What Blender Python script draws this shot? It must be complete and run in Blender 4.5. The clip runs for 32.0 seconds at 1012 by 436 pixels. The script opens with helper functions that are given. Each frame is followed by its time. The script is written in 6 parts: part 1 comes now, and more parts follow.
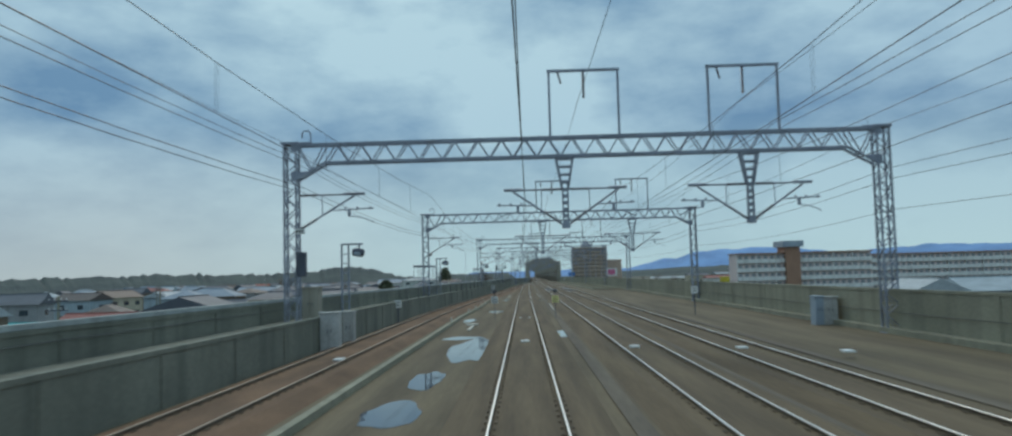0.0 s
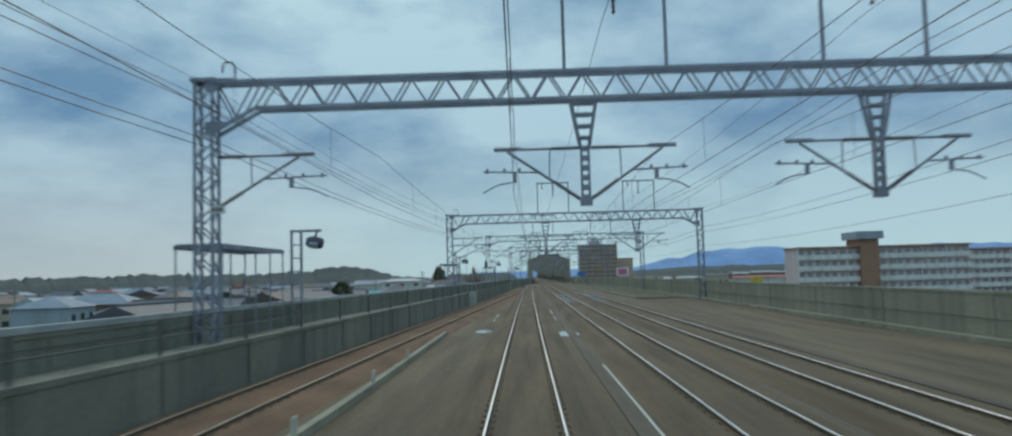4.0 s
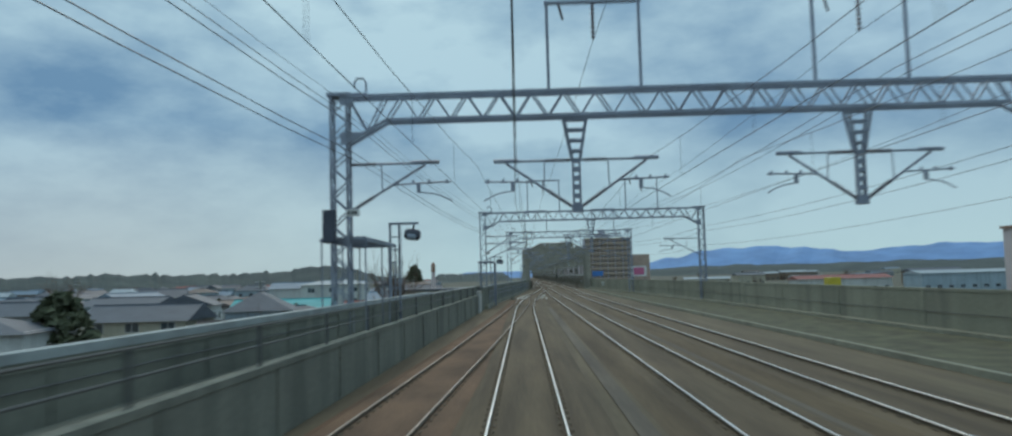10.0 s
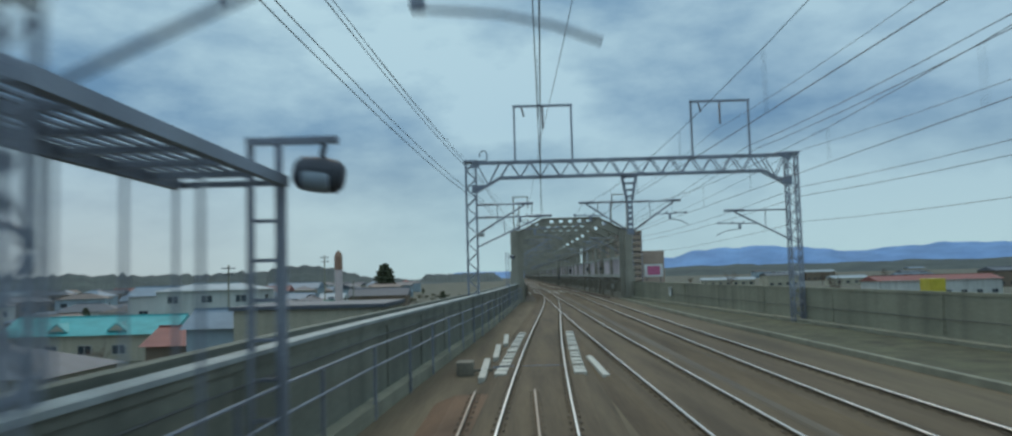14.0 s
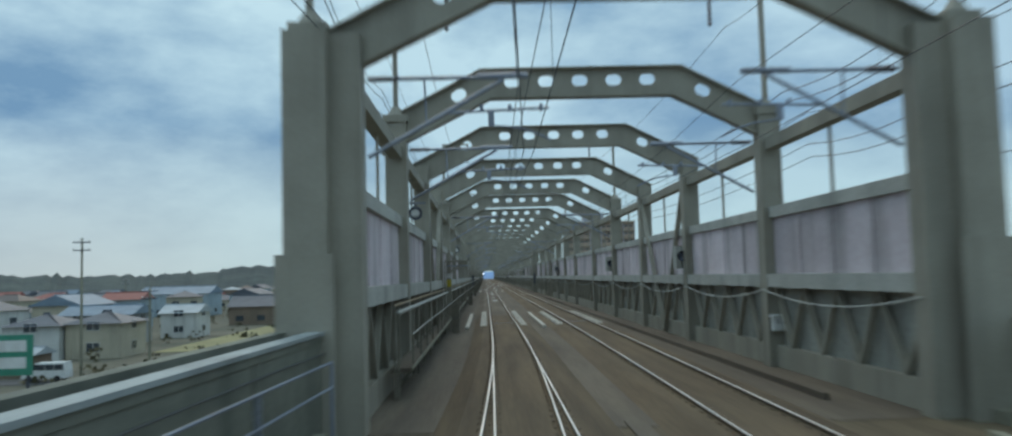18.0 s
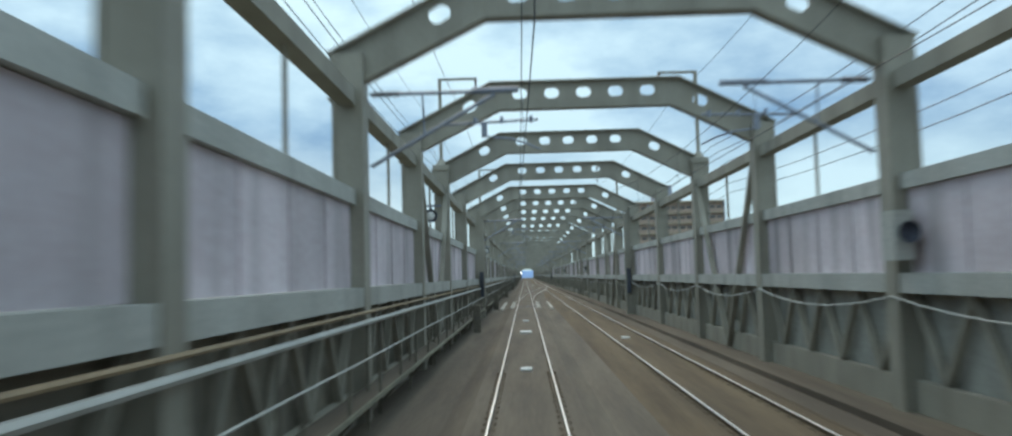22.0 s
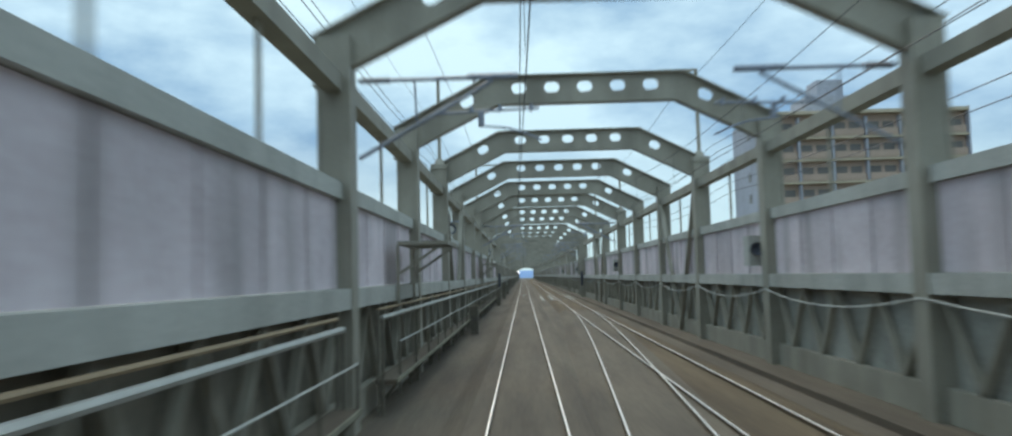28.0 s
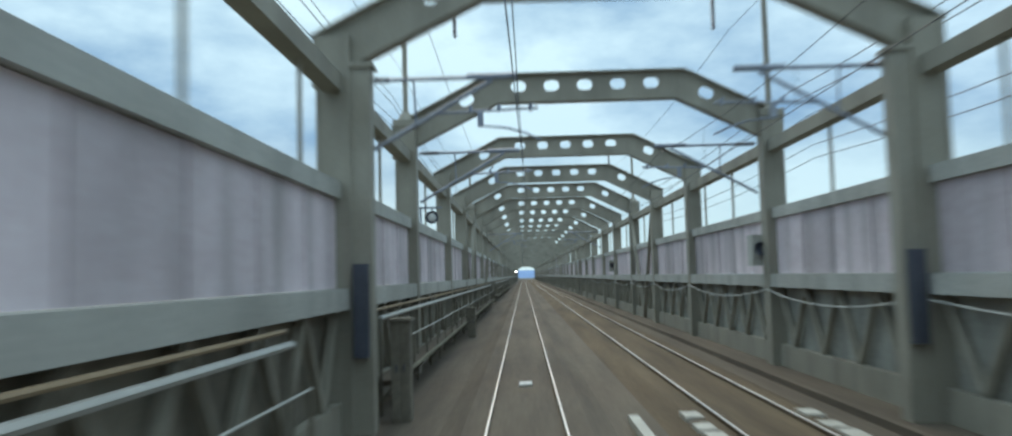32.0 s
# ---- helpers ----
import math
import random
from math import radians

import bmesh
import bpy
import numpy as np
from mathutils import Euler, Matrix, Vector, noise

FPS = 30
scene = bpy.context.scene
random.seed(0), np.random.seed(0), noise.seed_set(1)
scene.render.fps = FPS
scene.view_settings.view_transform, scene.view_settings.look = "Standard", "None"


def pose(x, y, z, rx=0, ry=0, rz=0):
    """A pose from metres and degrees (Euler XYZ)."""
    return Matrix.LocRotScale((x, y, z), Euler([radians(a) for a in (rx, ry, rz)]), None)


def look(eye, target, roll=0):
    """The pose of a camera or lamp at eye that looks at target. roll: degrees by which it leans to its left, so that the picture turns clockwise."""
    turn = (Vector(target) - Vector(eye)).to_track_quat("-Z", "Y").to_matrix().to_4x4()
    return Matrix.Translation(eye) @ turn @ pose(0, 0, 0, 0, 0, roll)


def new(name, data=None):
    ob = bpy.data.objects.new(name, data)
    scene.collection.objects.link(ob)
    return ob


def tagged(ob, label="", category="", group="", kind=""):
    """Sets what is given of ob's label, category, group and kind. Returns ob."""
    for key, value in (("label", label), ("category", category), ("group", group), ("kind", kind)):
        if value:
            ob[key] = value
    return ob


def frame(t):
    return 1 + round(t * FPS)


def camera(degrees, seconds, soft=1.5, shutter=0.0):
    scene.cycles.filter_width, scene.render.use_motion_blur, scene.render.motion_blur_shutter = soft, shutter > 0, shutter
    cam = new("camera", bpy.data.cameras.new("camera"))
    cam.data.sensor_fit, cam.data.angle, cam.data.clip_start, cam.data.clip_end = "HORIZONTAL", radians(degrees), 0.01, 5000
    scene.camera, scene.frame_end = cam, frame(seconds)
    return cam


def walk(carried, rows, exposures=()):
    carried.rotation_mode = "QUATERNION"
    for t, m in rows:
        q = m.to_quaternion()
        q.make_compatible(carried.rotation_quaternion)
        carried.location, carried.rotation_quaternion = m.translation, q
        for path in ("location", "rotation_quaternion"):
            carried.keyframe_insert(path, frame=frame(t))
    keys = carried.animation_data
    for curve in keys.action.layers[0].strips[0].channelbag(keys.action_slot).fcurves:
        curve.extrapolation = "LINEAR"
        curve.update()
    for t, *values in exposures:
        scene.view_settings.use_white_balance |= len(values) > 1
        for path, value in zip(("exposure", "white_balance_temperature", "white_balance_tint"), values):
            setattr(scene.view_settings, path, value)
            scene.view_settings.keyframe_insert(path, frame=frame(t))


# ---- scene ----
cam = camera(63.0, 32.0, soft=2.3, shutter=0.5)
PATH = [
    (0, 0.000, 0.000, 2.7, 93.992, 1.538, 1.368),
    (0.5, -0.002, 6.462, 2.7, 93.992, 1.538, 1.353),
    (1, -0.001, 13.118, 2.7, 93.992, 1.538, 1.337),
    (1.5, 0.001, 19.969, 2.7, 93.992, 1.538, 1.354),
    (2, -0.001, 27.015, 2.7, 93.992, 1.538, 1.384),
    (2.5, -0.007, 34.256, 2.7, 93.992, 1.538, 1.411),
    (3, -0.017, 41.692, 2.7, 93.992, 1.538, 1.459),
    (3.5, -0.035, 49.292, 2.7, 93.992, 1.538, 1.503),
    (4, -0.056, 57.021, 2.7, 93.992, 1.538, 1.505),
    (4.5, -0.077, 64.877, 2.7, 93.992, 1.538, 1.510),
    (5, -0.101, 72.862, 2.7, 93.992, 1.538, 1.531),
    (5.5, -0.127, 80.975, 2.7, 93.992, 1.538, 1.544),
    (6, -0.156, 89.217, 2.7, 93.992, 1.538, 1.542),
    (6.5, -0.183, 97.574, 2.7, 93.992, 1.538, 1.526),
    (7, -0.207, 106.032, 2.7, 93.992, 1.538, 1.505),
    (7.5, -0.229, 114.590, 2.7, 93.992, 1.538, 1.454),
    (8, -0.239, 123.250, 2.7, 93.992, 1.538, 1.356),
    (8.5, -0.232, 132.010, 2.7, 93.992, 1.538, 1.250),
    (9, -0.209, 140.871, 2.7, 93.992, 1.538, 1.152),
    (9.5, -0.172, 149.827, 2.7, 93.992, 1.538, 1.108),
    (10, -0.134, 158.870, 2.7, 93.992, 1.538, 1.117),
    (10.5, -0.097, 168.002, 2.7, 93.992, 1.538, 1.140),
    (11, -0.067, 177.221, 2.7, 93.992, 1.538, 1.204),
    (11.5, -0.048, 186.528, 2.7, 93.992, 1.538, 1.255),
    (12, -0.036, 195.923, 2.7, 93.992, 1.538, 1.321),
    (12.5, -0.037, 205.390, 2.7, 93.992, 1.538, 1.375),
    (13, -0.030, 214.910, 2.7, 93.992, 1.538, 1.297),
    (13.5, 0.060, 224.482, 2.7, 93.992, 1.538, 1.020),
    (14, 0.260, 234.108, 2.7, 93.992, 1.538, 0.550),
    (14.5, 0.570, 243.785, 2.7, 93.992, 1.538, 0.100),
    (15, 0.940, 253.514, 2.7, 93.992, 1.538, -0.290),
    (15.5, 1.390, 263.300, 2.7, 93.992, 1.538, -0.630),
    (16, 1.880, 273.155, 2.7, 93.992, 1.538, -0.940),
    (16.5, 2.400, 283.075, 2.7, 93.992, 1.538, -1.220),
    (17, 2.930, 293.063, 2.7, 93.992, 1.538, -1.420),
    (17.5, 3.390, 303.118, 2.7, 93.992, 1.538, -1.530),
    (18, 3.790, 313.243, 2.7, 93.992, 1.538, -1.420),
    (18.5, 4.160, 323.432, 2.7, 93.992, 1.538, -1.080),
    (19, 4.430, 333.681, 2.7, 93.992, 1.538, -0.720),
    (19.5, 4.620, 343.987, 2.7, 93.992, 1.538, -0.360),
    (20, 4.730, 354.350, 2.7, 93.992, 1.538, 0.000),
    (20.5, 4.785, 364.770, 2.7, 93.992, 1.538, 0.350),
    (21, 4.800, 375.246, 2.7, 93.992, 1.538, 0.720),
    (21.5, 4.800, 385.778, 2.7, 93.992, 1.538, 1.090),
    (22, 4.790, 396.370, 2.7, 93.992, 1.538, 1.330),
    (22.5, 4.780, 407.019, 2.7, 93.992, 1.538, 1.390),
    (23, 4.760, 417.728, 2.7, 93.992, 1.538, 1.320),
    (23.5, 4.740, 428.495, 2.7, 93.992, 1.538, 1.230),
    (24, 4.735, 439.322, 2.7, 93.992, 1.538, 1.200),
    (24.5, 4.735, 450.201, 2.7, 93.992, 1.538, 1.210),
    (25, 4.740, 461.125, 2.7, 93.992, 1.538, 1.220),
    (25.5, 4.750, 472.095, 2.7, 93.992, 1.538, 1.225),
    (26, 4.755, 483.111, 2.7, 93.992, 1.538, 1.230),
    (26.5, 4.760, 494.172, 2.7, 93.992, 1.538, 1.230),
    (27, 4.760, 505.278, 2.7, 93.992, 1.538, 1.225),
    (27.5, 4.760, 516.431, 2.7, 93.992, 1.538, 1.220),
    (28, 4.760, 527.628, 2.7, 93.992, 1.538, 1.220),
    (28.5, 4.770, 538.870, 2.7, 93.992, 1.538, 1.240),
    (29, 4.785, 550.154, 2.7, 93.992, 1.538, 1.270),
    (29.5, 4.785, 561.481, 2.7, 93.992, 1.538, 1.260),
    (30, 4.775, 572.850, 2.7, 93.992, 1.538, 1.210),
    (30.5, 4.765, 584.261, 2.7, 93.992, 1.538, 1.170),
    (31, 4.760, 595.715, 2.7, 93.992, 1.538, 1.155),
    (31.5, 4.760, 607.210, 2.7, 93.992, 1.538, 1.165),
    (32, 4.765, 618.749, 2.7, 93.992, 1.538, 1.190),
]
walk(cam, [(t, pose(*p)) for t, *p in PATH], exposures=[(0, -0.08, 6200, 9), (17.4, -0.08, 6200, 9), (19, 0.56, 6500, 12), (32, 0.56, 6500, 12)])

# ---- world and sun ----
SUN_AZ, SUN_EL = -8.0, 40.0      # ahead, veiled by thin cloud
TO_SUN = Vector((math.sin(radians(SUN_AZ)) * math.cos(radians(SUN_EL)), math.cos(radians(SUN_AZ)) * math.cos(radians(SUN_EL)), math.sin(radians(SUN_EL))))
world = bpy.data.worlds.new("sky")
scene.world = world
world.use_nodes = True
wn, wl = world.node_tree.nodes, world.node_tree.links
wn.clear()
w_out = wn.new("ShaderNodeOutputWorld")
w_bg = wn.new("ShaderNodeBackground")
w_sky = wn.new("ShaderNodeTexSky")
w_sky.sky_type = "NISHITA"
w_sky.sun_disc = False
w_sky.sun_elevation = radians(SUN_EL)
w_sky.sun_rotation = radians(SUN_AZ)
w_sky.air_density = 1.2
w_sky.dust_density = 2.0
w_co = wn.new("ShaderNodeTexCoord")
w_map = wn.new("ShaderNodeMapping")
w_map.inputs["Scale"].default_value = (1.0, 1.0, 2.3)
w_n1 = wn.new("ShaderNodeTexNoise")
w_n1.inputs["Scale"].default_value = 2.6
w_n1.inputs["Detail"].default_value = 7.0
w_n1.inputs["Roughness"].default_value = 0.52
w_n1.inputs["Distortion"].default_value = 0.35
w_r1 = wn.new("ShaderNodeValToRGB")
w_r1.color_ramp.elements[0].position = 0.12
w_r1.color_ramp.elements[1].position = 0.28
w_n2 = wn.new("ShaderNodeTexNoise")
w_n2.inputs["Scale"].default_value = 3.3
w_n2.inputs["Detail"].default_value = 7.0
w_n2.inputs["Roughness"].default_value = 0.56
w_r2 = wn.new("ShaderNodeValToRGB")
w_r2.color_ramp.elements[0].position = 0.36
w_r2.color_ramp.elements[0].color = (1.45, 2.7, 4.2, 1)
w_r2.color_ramp.elements[1].position = 0.6
w_r2.color_ramp.elements[1].color = (3.95, 5.65, 6.65, 1)
w_mix = wn.new("ShaderNodeMixRGB")
w_sep = wn.new("ShaderNodeSeparateXYZ")
w_hr = wn.new("ShaderNodeValToRGB")
w_hr.color_ramp.elements[0].position = 0.0
w_hr.color_ramp.elements[0].color = (0.85, 0.85, 0.85, 1)
w_hr.color_ramp.elements[1].position = 0.18
w_hr.color_ramp.elements[1].color = (0, 0, 0, 1)
w_low = wn.new("ShaderNodeMixRGB")
w_side = wn.new("ShaderNodeMapRange")
w_side.inputs["From Min"].default_value = -0.45
w_side.inputs["From Max"].default_value = -0.05
w_tint = wn.new("ShaderNodeMixRGB")
w_tint.inputs[1].default_value = (4.9, 5.45, 5.2, 1)
w_tint.inputs[2].default_value = (5.0, 6.7, 6.7, 1)
wl.new(w_side.outputs[0], w_tint.inputs[0])
wl.new(w_tint.outputs[0], w_low.inputs[2])
wl.new(w_co.outputs["Generated"], w_map.inputs["Vector"])
wl.new(w_map.outputs[0], w_n1.inputs["Vector"])
wl.new(w_map.outputs[0], w_n2.inputs["Vector"])
wl.new(w_n1.outputs["Fac"], w_r1.inputs[0])
wl.new(w_n2.outputs["Fac"], w_r2.inputs[0])
wl.new(w_r1.outputs[0], w_mix.inputs[0])
wl.new(w_sky.outputs[0], w_mix.inputs[1])
wl.new(w_r2.outputs[0], w_mix.inputs[2])
wl.new(w_co.outputs["Generated"], w_sep.inputs[0])
wl.new(w_sep.outputs["Z"], w_hr.inputs[0])
wl.new(w_sep.outputs["X"], w_side.inputs["Value"])
wl.new(w_hr.outputs[0], w_low.inputs[0])
wl.new(w_mix.outputs[0], w_low.inputs[1])
# an overcast sky grows brighter and whiter towards the zenith
w_zen = wn.new("ShaderNodeMapRange")
w_zen.inputs["From Min"].default_value = 0.3
w_zen.inputs["From Max"].default_value = 1.0
w_zc = wn.new("ShaderNodeMixRGB")
w_zc.inputs[1].default_value = (1, 1, 1, 1)
w_zc.inputs[2].default_value = (2.35, 2.05, 1.8, 1)
w_zm = wn.new("ShaderNodeMixRGB")
w_zm.blend_type = "MULTIPLY"
w_zm.inputs[0].default_value = 1.0
wl.new(w_sep.outputs["Z"], w_zen.inputs["Value"])
wl.new(w_zen.outputs[0], w_zc.inputs[0])
wl.new(w_low.outputs[0], w_zm.inputs[1])
wl.new(w_zc.outputs[0], w_zm.inputs[2])
# thin cloud glows round the veiled sun
w_dot = wn.new("ShaderNodeVectorMath")
w_dot.operation = "DOT_PRODUCT"
w_dot.inputs[1].default_value = TO_SUN
w_near = wn.new("ShaderNodeMapRange")
w_near.interpolation_type = "SMOOTHSTEP"
w_near.inputs["From Min"].default_value = 0.72
w_near.inputs["From Max"].default_value = 1.0
w_gc = wn.new("ShaderNodeMixRGB")
w_gc.inputs[1].default_value = (1, 1, 1, 1)
w_gc.inputs[2].default_value = (1.3, 1.24, 1.14, 1)
w_gm = wn.new("ShaderNodeMixRGB")
w_gm.blend_type = "MULTIPLY"
w_gm.inputs[0].default_value = 1.0
wl.new(w_co.outputs["Generated"], w_dot.inputs[0])
wl.new(w_dot.outputs["Value"], w_near.inputs["Value"])
wl.new(w_near.outputs[0], w_gc.inputs[0])
wl.new(w_zm.outputs[0], w_gm.inputs[1])
wl.new(w_gc.outputs[0], w_gm.inputs[2])
wl.new(w_gm.outputs[0], w_bg.inputs["Color"])
w_bg.inputs["Strength"].default_value = 0.1
wl.new(w_bg.outputs[0], w_out.inputs["Surface"])

sun_data = bpy.data.lights.new("sun", "SUN")
sun_data.energy = 0.7
sun_data.angle = radians(24)
sun_data.color = (1.0, 0.84, 0.64)
sun_ob = new("sun", sun_data)
sun_ob.matrix_world = look((0, 0, 0), -TO_SUN)


# ---- materials ----
def material(name, base, second=None, rough=0.7, metal=0.0, scale=3.0, fine=40.0, bump=0.15, stretch=(1, 1, 1), vary=0.0, spec=0.4, dirt=(0.12, 0.11, 0.09), dirt_amount=0.0, grainy=0.35):
    m = bpy.data.materials.new(name)
    m.use_nodes = True
    n, l = m.node_tree.nodes, m.node_tree.links
    b = n["Principled BSDF"]
    b.inputs["Roughness"].default_value = rough
    b.inputs["Metallic"].default_value = metal
    b.inputs["Specular IOR Level"].default_value = spec
    second = second or tuple(c * 0.72 for c in base)
    geo = n.new("ShaderNodeNewGeometry")
    mp = n.new("ShaderNodeMapping")
    mp.inputs["Scale"].default_value = stretch
    l.new(geo.outputs["Position"], mp.inputs["Vector"])
    big = n.new("ShaderNodeTexNoise")
    big.inputs["Scale"].default_value = 1.0 / scale
    big.inputs["Detail"].default_value = 5
    small = n.new("ShaderNodeTexNoise")
    small.inputs["Scale"].default_value = fine
    small.inputs["Detail"].default_value = 3
    l.new(mp.outputs[0], big.inputs["Vector"])
    l.new(mp.outputs[0], small.inputs["Vector"])
    mix = n.new("ShaderNodeMixRGB")
    mix.inputs[1].default_value = (*second, 1)
    mix.inputs[2].default_value = (*base, 1)
    ramp = n.new("ShaderNodeValToRGB")
    ramp.color_ramp.elements[0].position = 0.32
    ramp.color_ramp.elements[1].position = 0.66
    l.new(big.outputs["Fac"], ramp.inputs[0])
    l.new(ramp.outputs[0], mix.inputs[0])
    grain = n.new("ShaderNodeMixRGB")
    grain.blend_type = "OVERLAY"
    grain.inputs[0].default_value = grainy
    l.new(mix.outputs[0], grain.inputs[1])
    l.new(small.outputs["Fac"], grain.inputs[2])
    col = grain.outputs[0]
    if dirt_amount:
        dn = n.new("ShaderNodeTexNoise")
        dn.inputs["Scale"].default_value = 0.9
        dn.inputs["Detail"].default_value = 6
        dm = n.new("ShaderNodeMapping")
        dm.inputs["Scale"].default_value = (1.2, 1.2, 0.12)
        l.new(geo.outputs["Position"], dm.inputs["Vector"])
        l.new(dm.outputs[0], dn.inputs["Vector"])
        dr = n.new("ShaderNodeValToRGB")
        dr.color_ramp.elements[0].position = 0.48
        dr.color_ramp.elements[1].position = 0.72
        dr.color_ramp.elements[1].color = (dirt_amount, dirt_amount, dirt_amount, 1)
        l.new(dn.outputs["Fac"], dr.inputs[0])
        d = n.new("ShaderNodeMixRGB")
        d.inputs[2].default_value = (*dirt, 1)
        l.new(dr.outputs[0], d.inputs[0])
        l.new(col, d.inputs[1])
        col = d.outputs[0]
    if vary:
        info = n.new("ShaderNodeObjectInfo")
        hsv = n.new("ShaderNodeHueSaturation")
        mr = n.new("ShaderNodeMapRange")
        mr.inputs["To Min"].default_value = 1 - vary
        mr.inputs["To Max"].default_value = 1 + vary
        l.new(info.outputs["Random"], mr.inputs["Value"])
        l.new(mr.outputs[0], hsv.inputs["Value"])
        l.new(col, hsv.inputs["Color"])
        col = hsv.outputs[0]
    l.new(col, b.inputs["Base Color"])
    if bump:
        bp = n.new("ShaderNodeBump")
        bp.inputs["Strength"].default_value = bump
        bp.inputs["Distance"].default_value = 0.02
        l.new(small.outputs["Fac"], bp.inputs["Height"])
        l.new(bp.outputs[0], b.inputs["Normal"])
    return m


MOSSY = material("mossy_concrete", (0.215, 0.215, 0.17), (0.15, 0.152, 0.122), 0.85, scale=3, fine=9, dirt_amount=0.6, dirt=(0.07, 0.075, 0.06))
CONCRETE = material("parapet_concrete", (0.31, 0.295, 0.215), (0.23, 0.22, 0.16), 0.85, scale=4, fine=9, dirt_amount=0.5)
SLAB = material("track_bed_concrete", (0.165, 0.125, 0.074), (0.092, 0.068, 0.04), 0.9, scale=0.9, fine=14, bump=0.4, stretch=(1, 0.07, 1), grainy=0.25)
BRIDGE_BED = material("dark_bridge_bed", (0.16, 0.128, 0.092), (0.095, 0.075, 0.055), 0.9, scale=0.8, fine=14, bump=0.4, stretch=(1, 0.08, 1), grainy=0.25)
BALLAST = material("rusty_ballast", (0.2, 0.115, 0.066), (0.115, 0.068, 0.04), 0.95, scale=1.2, fine=22, bump=0.9, stretch=(1, 0.35, 1))
SLABTRACK = material("slab_track_concrete", (0.15, 0.106, 0.06), (0.084, 0.058, 0.033), 0.9, scale=0.6, fine=18, bump=0.4, stretch=(1, 0.06, 1), grainy=0.25)
RAIL_TOP = material("polished_rail", (0.84, 0.83, 0.8), (0.7, 0.69, 0.66), 0.38, 0.9, fine=30, bump=0.0)
RUST = material("rusty_steel", (0.15, 0.112, 0.072), (0.10, 0.075, 0.05), 0.85, scale=0.6, fine=30)
STEEL = material("galvanised_steel", (0.33, 0.36, 0.42), (0.24, 0.26, 0.31), 0.5, 0.45, scale=1.5, fine=25, bump=0.05, dirt_amount=0.35)
DARKSTEEL = material("weathered_steel", (0.10, 0.11, 0.14), (0.07, 0.075, 0.09), 0.6, 0.3, scale=1.0, fine=25, bump=0.05)
BRIDGE = material("grey_bridge_paint", (0.36, 0.335, 0.27), (0.28, 0.258, 0.205), 0.6, 0.0, scale=1.6, fine=12, bump=0.03, dirt_amount=0.4, grainy=0.1)
LEDGE = material("pale_bridge_paint", (0.5, 0.495, 0.445), (0.4, 0.395, 0.35), 0.6, scale=2, fine=12, dirt_amount=0.35)
PANEL = material("pinkish_sound_panel", (0.72, 0.62, 0.64), (0.57, 0.49, 0.505), 0.6, scale=2.0, fine=10, bump=0.05, vary=0.18, dirt_amount=0.55)
WIRE = material("copper_wire", (0.045, 0.05, 0.065), (0.03, 0.035, 0.045), 0.5, 0.3, bump=0)
PORCELAIN = material("insulator_glaze", (0.14, 0.12, 0.13), (0.1, 0.09, 0.1), 0.3, bump=0)
WHITE = material("white_paint", (0.78, 0.78, 0.75), (0.66, 0.66, 0.62), 0.6, scale=0.8, dirt_amount=0.3)
INK = material("black_paint", (0.03, 0.03, 0.03), (0.02, 0.02, 0.02), 0.6, bump=0)
# stained plate, its base darkened for the shade on the bridge's west side
WEBPLATE = material("stained_shaded_web_plate", (0.24, 0.215, 0.165), (0.15, 0.132, 0.1), 0.75, scale=1.6, fine=10, bump=0.06, dirt_amount=0.6)
EARTH = material("brown_field", (0.155, 0.14, 0.1), (0.085, 0.085, 0.06), 0.95, scale=11, fine=0.5, bump=0.3)


# ---- mesh helpers ----
def mesh_of(bm, name, mat, smooth=False):
    bmesh.ops.recalc_face_normals(bm, faces=bm.faces)
    me = bpy.data.meshes.new(name)
    bm.to_mesh(me)
    bm.free()
    me.materials.append(mat)
    if smooth:
        for p in me.polygons:
            p.use_smooth = True
    return me


def part(name, bm, mat, parent, label="", at=None, smooth=False):
    me = bm if isinstance(bm, bpy.types.Mesh) else mesh_of(bm, name, mat, smooth)
    ob = new(name, me)
    ob.parent = parent
    if at is not None:
        ob.matrix_basis = at
    if label:
        ob["label"] = label
    return ob


def thing(name, at, label, category, group="", kind=""):
    ob = new(name)
    ob.empty_display_size = 0.2
    ob.matrix_basis = at
    return tagged(ob, label, category, group, kind)


def solid(name, bm, mat, label, category, group="", kind="", smooth=False, at=None):
    ob = new(name, mesh_of(bm, name, mat, smooth))
    if at is not None:
        ob.matrix_basis = at
    return tagged(ob, label, category, group, kind)


def box(bm, x0, x1, y0, y1, z0, z1):
    v = [bm.verts.new((x, y, z)) for z in (z0, z1) for y in (y0, y1) for x in (x0, x1)]
    for f in ((0, 1, 3, 2), (4, 6, 7, 5), (0, 4, 5, 1), (2, 3, 7, 6), (0, 2, 6, 4), (1, 5, 7, 3)):
        bm.faces.new([v[i] for i in f])
    return bm


